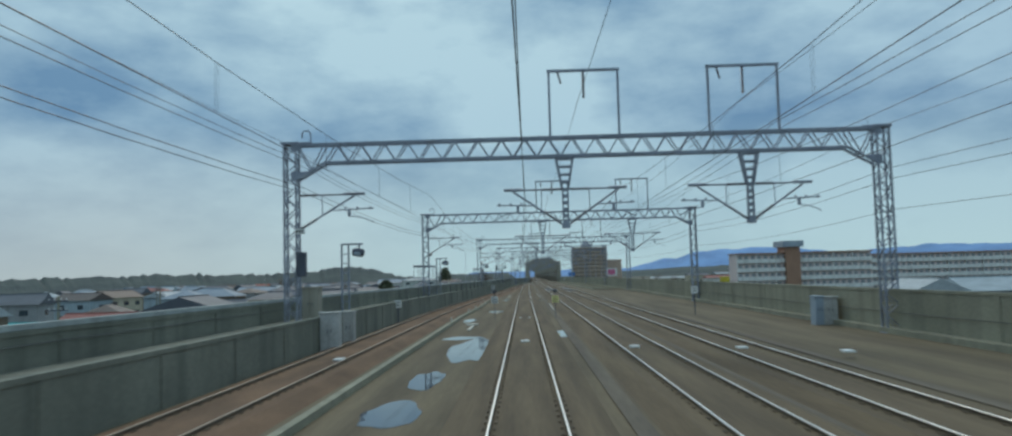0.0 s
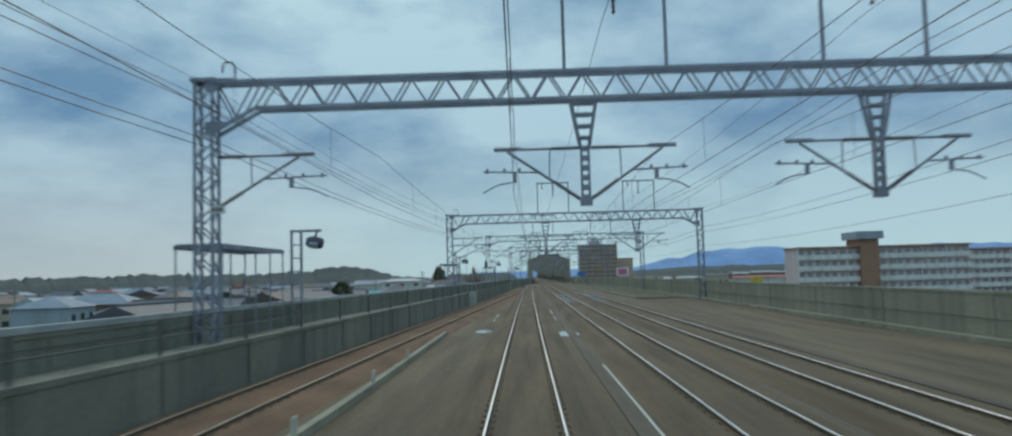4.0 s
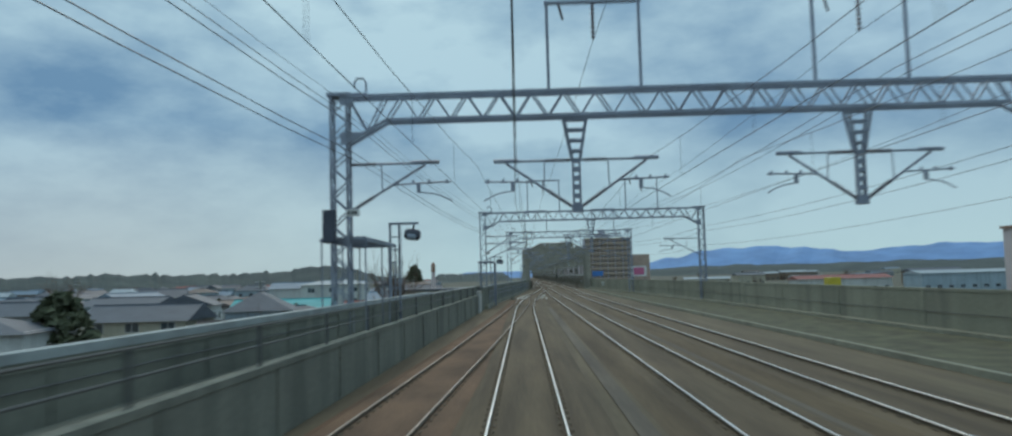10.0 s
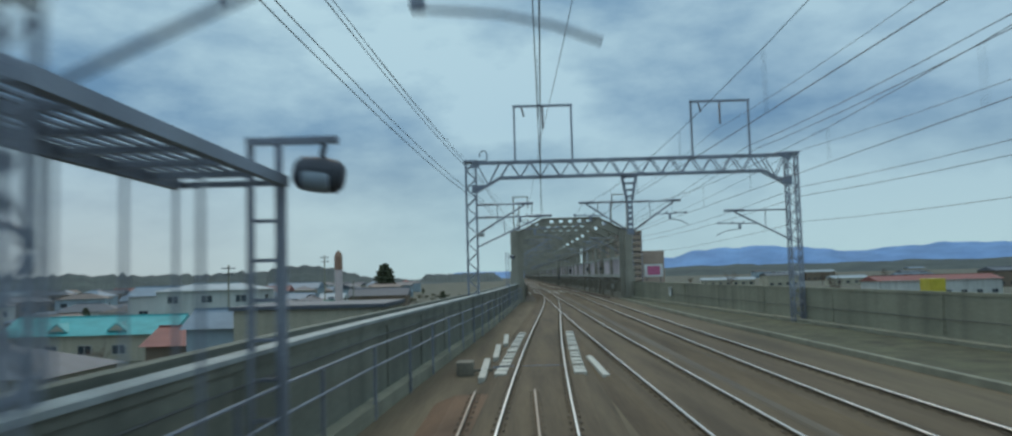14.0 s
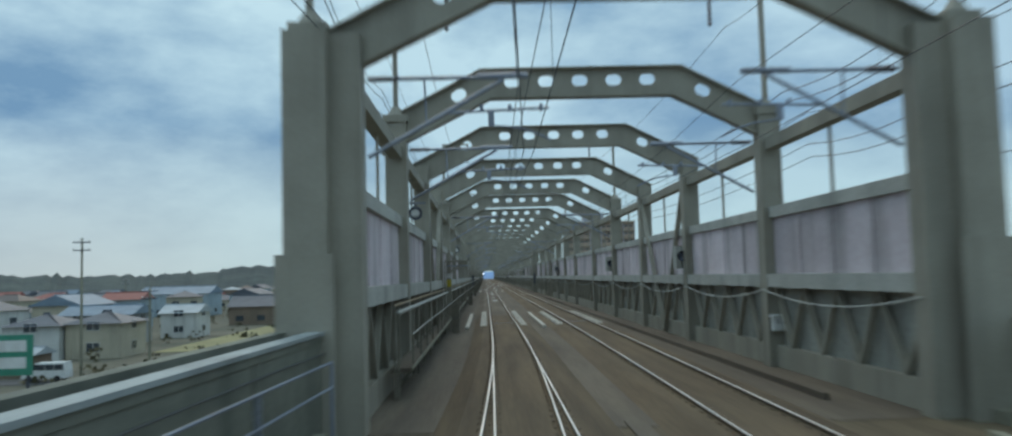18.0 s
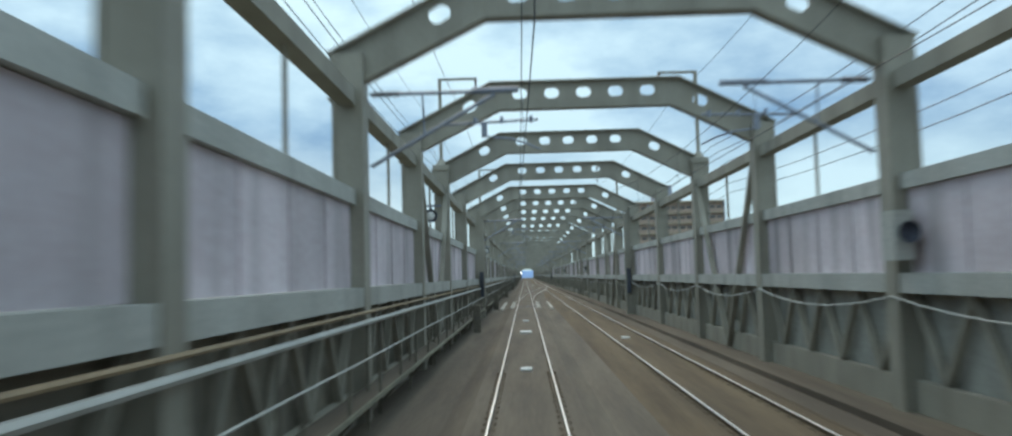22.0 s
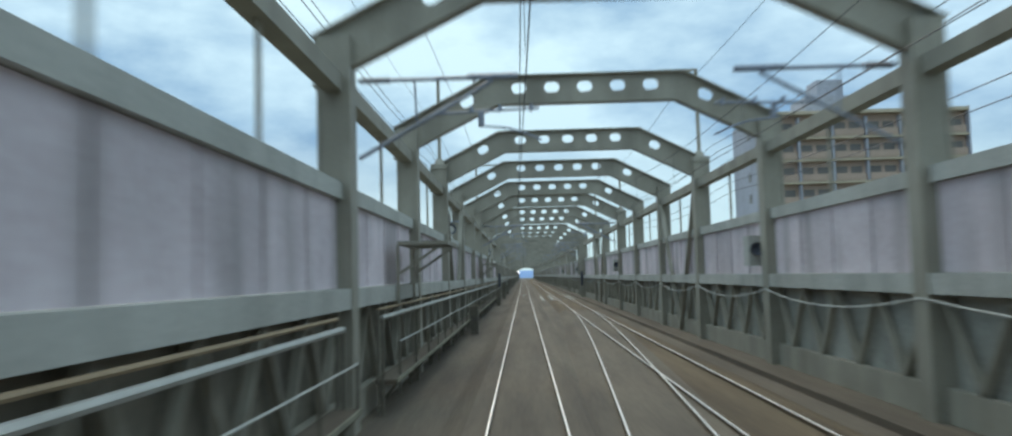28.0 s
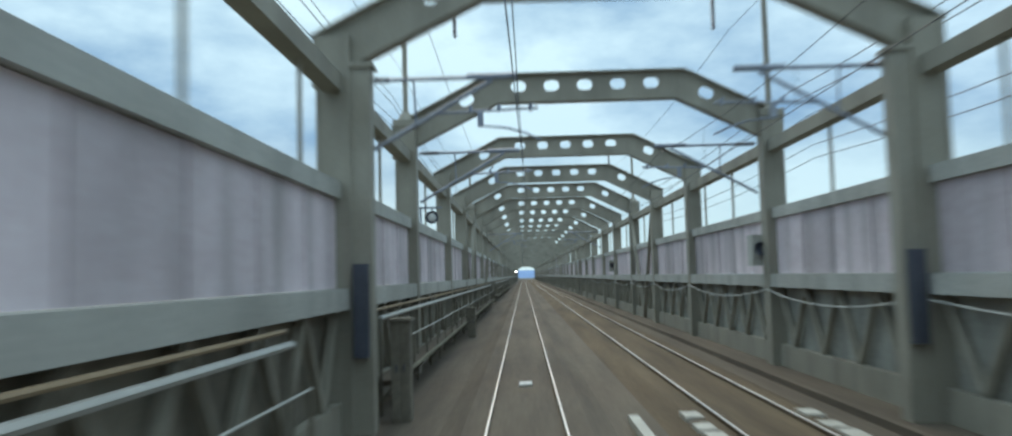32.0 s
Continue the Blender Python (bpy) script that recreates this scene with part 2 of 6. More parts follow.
def bar(bm, a, b, w, h=None, sides=4):
    """A bar from a to b, w wide, h high (square or round)."""
    a, b = Vector(a), Vector(b)
    h = h or w
    d = (b - a).normalized()
    up = Vector((0, 0, 1)) if abs(d.z) < 0.9 else Vector((0, 1, 0))
    s = d.cross(up).normalized()
    u = s.cross(d)
    k = 1.0 if sides > 4 else math.sqrt(2)
    ring = []
    for p in (a, b):
        ring.append([bm.verts.new(p + s * (w / 2 * k * math.cos(math.tau * (i + 0.5) / sides)) + u * (h / 2 * k * math.sin(math.tau * (i + 0.5) / sides))) for i in range(sides)])
    for i in range(sides):
        j = (i + 1) % sides
        bm.faces.new((ring[0][i], ring[0][j], ring[1][j], ring[1][i]))
    bm.faces.new(ring[0][::-1])
    bm.faces.new(ring[1])
    return bm


def tube(bm, points, r, sides=6):
    rings = []
    for i, p in enumerate(points):
        p = Vector(p)
        d = (Vector(points[min(i + 1, len(points) - 1)]) - Vector(points[max(i - 1, 0)])).normalized()
        up = Vector((0, 0, 1)) if abs(d.z) < 0.9 else Vector((0, 1, 0))
        s = d.cross(up).normalized()
        u = s.cross(d)
        rings.append([bm.verts.new(p + (s * math.cos(math.tau * k / sides) + u * math.sin(math.tau * k / sides)) * r) for k in range(sides)])
    for a, b in zip(rings, rings[1:]):
        for k in range(sides):
            j = (k + 1) % sides
            bm.faces.new((a[k], a[j], b[j], b[k]))
    bm.faces.new(rings[0][::-1])
    bm.faces.new(rings[-1])
    return bm


def sweep(bm, profile, ys, xf, closed=True):
    """A profile of (dx, z) drawn along y; xf(y) gives the line's x."""
    rings = [[bm.verts.new((xf(y) + px, y, pz)) for px, pz in profile] for y in ys]
    n = len(profile)
    for a, b in zip(rings, rings[1:]):
        for k in range(n if closed else n - 1):
            j = (k + 1) % n
            bm.faces.new((a[k], b[k], b[j], a[j]))
    if closed:
        bm.faces.new(rings[0][::-1])
        bm.faces.new(rings[-1])
    return bm


def lathe(bm, profile, centre=(0, 0, 0), axis="z", sides=12):
    c = Vector(centre)
    rings = []
    for r, h in profile:
        ring = []
        for k in range(sides):
            a = math.tau * k / sides
            p = (r * math.cos(a), r * math.sin(a), h)
            if axis == "y":
                p = (p[0], p[2], p[1])
            elif axis == "x":
                p = (p[2], p[0], p[1])
            ring.append(bm.verts.new(c + Vector(p)))
        rings.append(ring)
    for a, b in zip(rings, rings[1:]):
        for k in range(sides):
            j = (k + 1) % sides
            bm.faces.new((a[k], a[j], b[j], b[k]))
    bm.faces.new(rings[0][::-1])
    bm.faces.new(rings[-1])
    return bm


def B():
    return bmesh.new()


def between(y, keys):
    ys = [k[0] for k in keys]
    return float(np.interp(y, ys, [k[1] for k in keys]))


def smooth_between(y, a, b):
    u = min(1.0, max(0.0, (y - a) / (b - a)))
    return u * u * (3 - 2 * u)


# ---- lines of the plan: x as a function of y ----
def x_main(y):
    """Track A, on which the train begins; past the crossing it is gone."""
    return -0.0025 * min(y, 90) + 0.0023 * max(0, min(y, 240) - 130)


def x_b(y):
    """Track B: beside A, then the one on which the train crosses the bridge."""
    return 4.17 + 0.58 * smooth_between(y, 262, 362)


def x_cross(y):
    """The crossing from A to B."""
    u = smooth_between(y, 220, 350)
    return (1 - u) * x_main(min(y, 240)) + u * (4.2 + 0.55 * smooth_between(y, 120, 360))


def x_c(y):
    return 7.55 + 1.5 * smooth_between(y, 240, 362)


def x_d(y):
    """The siding beside A, which joins it."""
    return between(y, [(48, -7.0), (62, -6.98), (76, -6.75), (88, -6.35), (100, -5.9), (131, -4.7), (165, -3.3), (190, -2.12), (217, -0.98), (232, -0.45), (245, -0.12), (259, 0.02)])


WALL_R = [(-40, 15.9), (37, 16.4), (82, 17.1), (140, 17.8), (185, 18.1), (239, 17.6), (279, 15.95), (330, 13.8)]
WALL_L = [(-40, -9.1), (56, -8.7), (112, -6.7), (157, -5.3), (200, -4.4), (250, -3.25), (285, -1.25), (331, 0.8)]


def walk_w(y):
    return between(y, [(100, 2.3), (150, 1.5), (200, 0.85), (230, 0.55), (331, 0.5)])


def x_wall_r(y):
    return between(y, WALL_R)


def x_wall_l(y):
    return between(y, WALL_L)


BXC = 6.95                    # the bridge's centre line
BX0, BX1 = BXC - 5.56, BXC + 5.56      # its posts' inner faces
BRIDGE_Y0, BRIDGE_Y1 = 329.4, 1150.0


def steps(a, b, d):
    n = max(1, int(round((b - a) / d)))
    return [a + (b - a) * i / n for i in range(n + 1)]


# ---- ground, deck ----
GROUND = -6.5
gm = B()
GN = 60
for i in range(GN + 1):
    for j in range(GN + 1):
        x = (i / GN * 2 - 1)
        y = (j / GN * 2 - 1)
        px, py = 4500 * x * abs(x), 600 + 4500 * y * abs(y)
        gm.verts.new((px, py, GROUND))
gm.verts.ensure_lookup_table()
for i in range(GN):
    for j in range(GN):
        a = i * (GN + 1) + j
        gm.faces.new([gm.verts[k] for k in (a, a + GN + 1, a + GN + 2, a + 1)])
solid("ground", gm, EARTH, "brown winter fields and town ground", "ground", kind="structure")

bm = B()
ys = steps(-40, BRIDGE_Y0, 10)
rings = []
for y in ys:
    l, r = x_wall_l(y) - 2.6, x_wall_r(y) + 3.2
    rings.append([bm.verts.new(p) for p in ((l, y, -0.3), (r, y, -0.3), (r - 1, y, -1.3), (l + 1, y, -1.3))])
for a, b in zip(rings, rings[1:]):
    for k in range(4):
        bm.faces.new((a[k], a[(k + 1) % 4], b[(k + 1) % 4], b[k]))
bm.faces.new(rings[0])
bm.faces.new(rings[-1])
deck = solid("viaduct_deck", bm, SLAB, "dark stained concrete deck of the railway viaduct", "viaduct", kind="structure")
for y in range(0, 330, 24):
    bm = B()
    xl, xr = x_wall_l(y), x_wall_r(y)
    box(bm, xl - 0.5, xl + 1.3, y, y + 1.8, GROUND, -1.3)
    box(bm, xr - 1.3, xr + 0.5, y, y + 1.8, GROUND, -1.3)
    part("pier", bm, CONCRETE, deck)


# ---- tracks ----
DULL_RAIL = material("dull_rail", (0.4, 0.34, 0.28), (0.28, 0.22, 0.17), 0.5, 0.6, fine=30, bump=0)
GAUGE = 0.708                 # half the distance between the rails' middles
RAIL_PROFILE = [(-0.025, 0.0), (-0.025, -0.045), (-0.01, -0.06), (-0.01, -0.14), (-0.07, -0.155), (-0.07, -0.17), (0.07, -0.17), (0.07, -0.155), (0.01, -0.14), (0.01, -0.06), (0.025, -0.045), (0.025, 0.0)]


def track(name, xf, y0, y1, label, bed, dz=0.0, step=4.0, bed_w=1.25, head=RAIL_TOP, word="shiny worn running surface"):
    t = thing(name, pose(0, 0, dz), label, "railway track", "tracks")
    ys = steps(y0, y1, step)
    bm = B()
    sweep(bm, [(-bed_w - 0.45, -0.3), (-bed_w - 0.42, -0.285), (-bed_w + 0.08, -0.09), (bed_w - 0.08, -0.09), (bed_w + 0.42, -0.285), (bed_w + 0.45, -0.3)], ys, xf)
    part("track_slab", bm, bed, t, "brown stained slab bed")
    for s in (-1, 1):
        bm = B()
        sweep(bm, RAIL_PROFILE, ys, lambda y: xf(y) + s * GAUGE)
        rail = part("rail", bm, RUST, t, "rusty rail with a polished head")
        bm = B()
        sweep(bm, [(-0.026, -0.02), (-0.026, -0.004), (-0.017, 0.004), (0.017, 0.004), (0.026, -0.004), (0.026, -0.02)], ys, lambda y: xf(y) + s * GAUGE)
        part("rail_head", bm, head, rail, word)
    bm = B()
    for y in steps(y0, min(y1, 420), 0.65):
        for s in (-1, 1):
            c = xf(y) + s * GAUGE
            for e in (-0.13, 0.07):
                box(bm, c + e, c + e + 0.06, y - 0.07, y + 0.07, -0.1, -0.06)
    f = part("rail_fastening", bm, RUST, t)
    f["kind"] = "stuff"
    return t


track("track", x_cross, -40, 372, "slab track with shining rails crossing to the next line", SLABTRACK)
track("track", x_b, -40, 366, "straight slab track with bright rails", SLABTRACK, -0.009)
track("track", x_b, 366, BRIDGE_Y1, "straight slab track with bright rails on the bridge", BRIDGE_BED, -0.009)
track("track", x_c, -40, BRIDGE_Y1, "outer slab track with bright rails", SLABTRACK, -0.005)
track("track", x_d, -40, 254, "rusty brown siding track joining the line", BALLAST, -0.016, head=DULL_RAIL, word="dull rust-stained running surface")


def x_f(y):
    """The crossing from B to C on the bridge."""
    u = smooth_between(y, 478, 596)
    return (1 - u) * x_b(y) + u * x_c(y)


track("track", x_f, 484, 592, "crossover track between the two bridge lines", BRIDGE_BED, 0.006)


# ---- walls ----
DARKCABLE = material("dark_cable_sheath", (0.11, 0.11, 0.10), (0.08, 0.08, 0.075), 0.6, bump=0)
COPING = material("pale_coping", (0.36, 0.39, 0.38), (0.26, 0.285, 0.28), 0.6, scale=1.5, fine=9, dirt_amount=0.4)
def parapet(name, xf, side, y0, y1, z1, label, mat):
    ys = steps(y0, y1, 5)
    bm = B()
    sweep(bm, [(0, -0.3), (0, z1 - 0.12), (-side * 0.03, z1 - 0.12), (-side * 0.03, z1), (side * 0.22, z1), (side * 0.22, z1 - 0.12), (side * 0.18, z1 - 0.12), (side * 0.18, -0.3)], ys, xf)
    ob = solid(name, bm, mat, label, "parapet wall", kind="structure")
    return ob


wall_r = parapet("wall_east", x_wall_r, 1, -40, 329.0, 1.65, "weathered olive grey concrete parapet wall", CONCRETE)
wall_l = parapet("wall_west_inner", x_wall_l, -1, -40, 233.0, 1.15, "stained low concrete wall beside the siding", MOSSY)
wall_m = parapet("wall_west_upper", x_wall_l, -1, 233.1, 329.2, 1.68, "mossy concrete parapet wall before the bridge", MOSSY)
wall_o = parapet("wall_west_outer", lambda y: x_wall_l(y) - walk_w(y) - 0.2, -1, -40, 329.2, 1.76, "mossy grey concrete outer parapet of the viaduct", MOSSY)
bm = B()
rings = []
for y in steps(-40, 329, 5):
    a, b = x_wall_l(y) - walk_w(y) - 0.19, x_wall_l(y) - 0.19
    rings.append([bm.verts.new(q) for q in ((a, y, 0.7), (a, y, 0.88), (b, y, 0.88), (b, y, 0.7))])
for a, b in zip(rings, rings[1:]):
    for k in range(4):
        bm.faces.new((a[k], b[k], b[(k + 1) % 4], a[(k + 1) % 4]))
bm.faces.new(rings[0])
bm.faces.new(rings[-1])
solid("walkway", bm, MOSSY, "concrete service walkway between the two walls", "walkway", kind="structure")


def ribs(wall, xf, side, y0, y1, d, z1, w=0.3, mat=CONCRETE):
    rm = B()
    box(rm, -0.03 if side > 0 else 0.0, 0.0 if side > 0 else 0.03, -w / 2, w / 2, -0.3, z1)
    rm = mesh_of(rm, "pilaster", mat)
    for y in steps(y0, y1, d):
        part("pilaster", rm, mat, wall, at=pose(xf(y), y, 0))


bm = B()
sweep(bm, [(0.04, 1.764), (0.04, 1.9), (-0.25, 1.9), (-0.25, 1.764)], steps(-40, 205, 5), lambda y: x_wall_l(y) - walk_w(y) - 0.2)
sweep(bm, [(0.04, 1.764), (0.04, 1.82), (-0.25, 1.82), (-0.25, 1.764)], steps(205.1, 236, 5), lambda y: x_wall_l(y) - walk_w(y) - 0.2)
part("coping", bm, COPING, wall_o, "pale worn coping along the parapet top")
bm = B()
sweep(bm, [(0.07, 1.684), (0.07, 1.75), (-0.26, 1.75), (-0.26, 1.684)], steps(233.1, 329.2, 5), x_wall_l)
part("coping", bm, COPING, wall_m, "pale worn coping along the parapet top")
bm = B()
sweep(bm, [(0.02, -0.3), (0.02, 0.02), (0.34, 0.02), (0.34, -0.3)], steps(234, 328, 5), x_wall_l)
part("cable_duct", bm, CONCRETE, wall_m, "low cable duct at the foot of the wall")
for wall, xf, side, z in ((wall_o, lambda y: x_wall_l(y) - walk_w(y) - 0.2, 1, 1.42), (wall_m, x_wall_l, 1, 1.35), (wall_r, x_wall_r, -1, 0.62)):
    bm = B()
    tube(bm, [(xf(y) + side * 0.06, y, z + 0.012 * math.sin(y * 0.7)) for y in steps(234 if wall is wall_m else -40, 329, 3)], 0.016, 6)
    part("cable", bm, DARKCABLE, wall, "dark cable clipped along the wall")
bm = B()
sweep(bm, [(-0.55, -0.299), (-0.55, -0.06), (-0.02, -0.06), (-0.02, -0.299)], steps(-40, 329, 5), x_wall_r)
part("cable_duct", bm, CONCRETE, wall_r, "low cable duct at the foot of the wall")
ribs(wall_r, x_wall_r, 1, -30, 325, 10, 1.52)
ribs(wall_l, x_wall_l, -1, -30, 230, 5, 1.02, 0.22, MOSSY)
ribs(wall_m, x_wall_l, -1, 235, 325, 5, 1.55, 0.22, MOSSY)
ribs(wall_o, lambda y: x_wall_l(y) - walk_w(y) - 0.2, -1, -30, 230, 5, 1.62, 0.2, MOSSY)


# ---- catenary gantries ----
def lattice_post(parent, x, z1, w=0.55):
    """A lattice mast: four corner angles and zigzag lacing."""
    bm = B()
    box(bm, x - w / 2 - 0.1, x + w / 2 + 0.1, -w / 2 - 0.1, w / 2 + 0.1, -1.0, -0.25)
    post = part("post", bm, STEEL, parent)
    am = B()
    box(am, -0.04, 0.04, -0.04, 0.04, -0.25, z1)
    am = mesh_of(am, "corner_angle", STEEL)
    for sx in (-1, 1):
        for sy in (-1, 1):
            part("corner_angle", am, STEEL, post, at=pose(x + sx * w / 2, sy * w / 2, 0))
    n = int((z1 + 1.0) / 0.5)
    bm = B()
    for i in range(n):
        za, zb = -1.0 + i * (z1 + 1.0) / n, -1.0 + (i + 1) * (z1 + 1.0) / n
        s = 1 if i % 2 else -1
        for e in (-1, 1):
            bar(bm, (x - s * w / 2, e * w / 2, za), (x + s * w / 2, e * w / 2, zb), 0.045)
            bar(bm, (x + e * w / 2, -s * w / 2, za), (x + e * w / 2, s * w / 2, zb), 0.045)
    part("lacing", bm, STEEL, post, "zigzag steel lacing")["kind"] = "stuff"
    return post


DIAG = {}
POST_BOXES = {37.4: (0.5, 2.9), 186.7: (-0.34, 3.95)}


def diag_mesh(dx, dz, t=0.05):
    key = (round(dx, 3), round(dz, 3))
    if key not in DIAG:
        bm = B()
        bar(bm, (0, 0, 0), (dx, 0, dz), t)
        DIAG[key] = mesh_of(bm, "diagonal", STEEL)
    return DIAG[key]


def gantry(y, xl, xr, masts, frames, top=9.0):
    g = thing("catenary_gantry", pose(0, y, 0), "lattice steel portal gantry carrying overhead wires", "catenary gantry", "gantries")
    lattice_post(g, xl, top)
    lattice_post(g, xr, top)
    z0, z1, d = top - 0.95, top - 0.1, 0.55
    for z in (z0, z1):
        for e in (-1, 1):
            bm = B()
            a, b = (xl + 0.2, xr - 0.2) if z == z1 else (xl + 1.6, xr - 1.6)
            box(bm, a, b, e * d / 2 - 0.05, e * d / 2 + 0.05, z - 0.06, z + 0.06)
            part("chord", bm, STEEL, g)
    n = int((xr - xl - 3.2) / 1.05)
    w = (xr - xl - 3.2) / n
    for i in range(n):
        xa = xl + 1.6 + i * w
        for e in (-1, 1):
            part("diagonal", diag_mesh(w / 2, z1 - z0), STEEL, g, at=pose(xa, e * d / 2, z0))
            part("diagonal", diag_mesh(w / 2, -(z1 - z0)), STEEL, g, at=pose(xa + w / 2, e * d / 2, z1))
    for x, s in ((xl, 1), (xr, -1)):
        for e in (-1, 1):
            for pa, pb, th in (((0.25, z0 - 0.75), (1.6, z0), 0.1), ((0.3, z1), (0.95, z0 - 0.36), 0.05), ((0.95, z0 - 0.36), (1.6, z1), 0.05)):
                bm = B()
                bar(bm, (x + s * pa[0], e * d / 2, pa[1]), (x + s * pb[0], e * d / 2, pb[1]), th)
                part("corner_brace", bm, STEEL, g)
        for zz in (z0 - 0.8, z1 - 0.3):
            bm = B()
            v = [bm.verts.new((x + s * px, -0.29, pz)) for px, pz in ((0.05, zz), (0.05, zz + 0.42), (0.95, zz + 0.42), (0.3, zz))]
            w8 = [bm.verts.new((q.co.x, -0.27, q.co.z)) for q in v]
            bm.faces.new(v)
            bm.faces.new(w8[::-1])
            for q in range(4):
                bm.faces.new((v[q], v[(q + 1) % 4], w8[(q + 1) % 4], w8[q]))
            part("gusset_plate", bm, STEEL, g)
        bm = B()
        box(bm, x - 0.4, x + 0.4, -0.36, 0.36, z1 + 0.02, z1 + 0.14)
        part("cap_plate", bm, STEEL, g)
    for x, _ in masts:
        drop_mast(g, x, z0)
    for x in frames:
        feeder_frame(g, x, z1)
    bm = B()
    tube(bm, [(xl + 0.9, 0, z1), (xl + 0.9, 0, z1 + 0.55), (xl + 0.8, 0, z1 + 0.68), (xl + 0.6, 0, z1 + 0.68), (xl + 0.5, 0, z1 + 0.55), (xl + 0.5, 0, z1 + 0.35)], 0.035)
    part("hook", bm, STEEL, g)
    cantilever(g, xl + 0.3, 1, 6.6, 3.0)
    insulator(g, (xl + 0.34, 0, 5.02), (xl + 1.15, 0, 5.5), 0.09, 10)
    insulator(g, (xl + 0.34, 0, 6.6), (xl + 1.2, 0, 6.6), 0.085, 10)
    if y > 200 or 130 < y < 150:  # double arms
        cantilever(g, xl + 0.3, 1, 5.92, 4.0, 0.3)
        insulator(g, (xl + 0.34, 0.3, 5.92), (xl + 1.2, 0.3, 5.92), 0.085, 10)
    bm = B()
    box(bm, xl + 0.22, xl + 0.68, -0.34, -0.31, 4.82, 5.06)
    pl = part("number_plate", bm, WHITE, g, "small pale plate with dark bars")
    for k in range(3):
        bm = B()
        box(bm, xl + 0.28 + k * 0.12, xl + 0.35 + k * 0.12, -0.35, -0.342, 4.88, 5.0)
        part("bar", bm, INK, pl)
    if y in POST_BOXES:
        bx, bz = POST_BOXES[y]
        bm = B()
        box(bm, xl + bx - 0.2, xl + bx + 0.2, -0.5, -0.1, bz, bz + 1.1)
        bmesh.ops.bevel(bm, geom=list(bm.edges), offset=0.02, segments=1, affect="EDGES")
        part("relay_box", bm, DARKSTEEL, g, "dark brown box fixed to the post")
    if len(masts) == 1:
        cantilever(g, xr - 0.3, -1, 5.9, 3.4)
    return g


def insulator(parent, a, b, r=0.09, n=8):
    """A ribbed insulator between two points."""
    a, b = Vector(a), Vector(b)
    bm = B()
    L = (b - a).length
    prof = [(0.03, 0)]
    for i in range(n):
        z = L * (i + 0.5) / n
        prof += [(0.04, z - L * 0.3 / n), (r, z), (0.04, z + L * 0.3 / n)]
    prof.append((0.03, L))
    lathe(bm, prof, sides=8)
    m = (b - a).to_track_quat("Z", "Y").to_matrix().to_4x4()
    m.translation = a
    bm.transform(m)
    return part("insulator", bm, PORCELAIN, parent, "dark ribbed insulator", smooth=False)


def feeder_frame(g, x, z):
    bm = B()
    w, h = 3.15, 3.1
    bar(bm, (x, 0, z), (x, 0, z + h), 0.1)
    bar(bm, (x + w, 0, z), (x + w, 0, z + h), 0.1)
    bar(bm, (x - 0.08, 0, z + h), (x + w + 0.08, 0, z + h), 0.12)
    f = part("feeder_frame", bm, STEEL, g, "tall rectangular steel frame")
    insulator(f, (x + w / 2, 0, z + h), (x + w / 2, 0, z + h - 1.3))
    insulator(f, (x + 0.4, 0, z + h), (x + 0.55, 0, z + h - 0.6), 0.06, 5)


def drop_mast(g, x, z0):
    """A tapered mast hung under the beam, with a cantilever to either side."""
    bm = B()
    for e in (-1, 1):
        bar(bm, (x - 0.4, e * 0.22, z0), (x - 0.14, e * 0.12, z0 - 1.45), 0.09)
        bar(bm, (x + 0.4, e * 0.22, z0), (x + 0.14, e * 0.12, z0 - 1.45), 0.09)
        for k in range(4):
            h = 0.12 + k * 0.36
            w = 0.4 - 0.26 * h / 1.7
            bar(bm, (x - w, e * 0.2, z0 - h), (x + w, e * 0.2, z0 - h), 0.07)
    for e in (-1, 1):
        box(bm, x + e * 0.115 - 0.03, x + e * 0.115 + 0.03, -0.13, 0.13, z0 - 3.15, z0 - 1.45)
    for k in range(6):
        box(bm, x - 0.085, x + 0.085, -0.12, 0.12, z0 - 1.6 - k * 0.3, z0 - 1.45 - k * 0.3)
    box(bm, x - 0.18, x + 0.18, -0.16, 0.16, z0 - 3.28, z0 - 3.1)
    m = part("drop_mast", bm, STEEL, g, "tapered steel mast hung under the beam")
    for s in (-1, 1):
        cantilever(m, x + s * 0.14, s, z0 - 1.5, 2.6)
        insulator(m, (x + s * 0.2, 0, z0 - 3.06), (x + s * 1.0, 0, z0 - 2.5), 0.09, 10)
        insulator(m, (x + s * 0.2, 0, z0 - 1.5), (x + s * 1.05, 0, z0 - 1.5), 0.085, 10)


CANT = {}


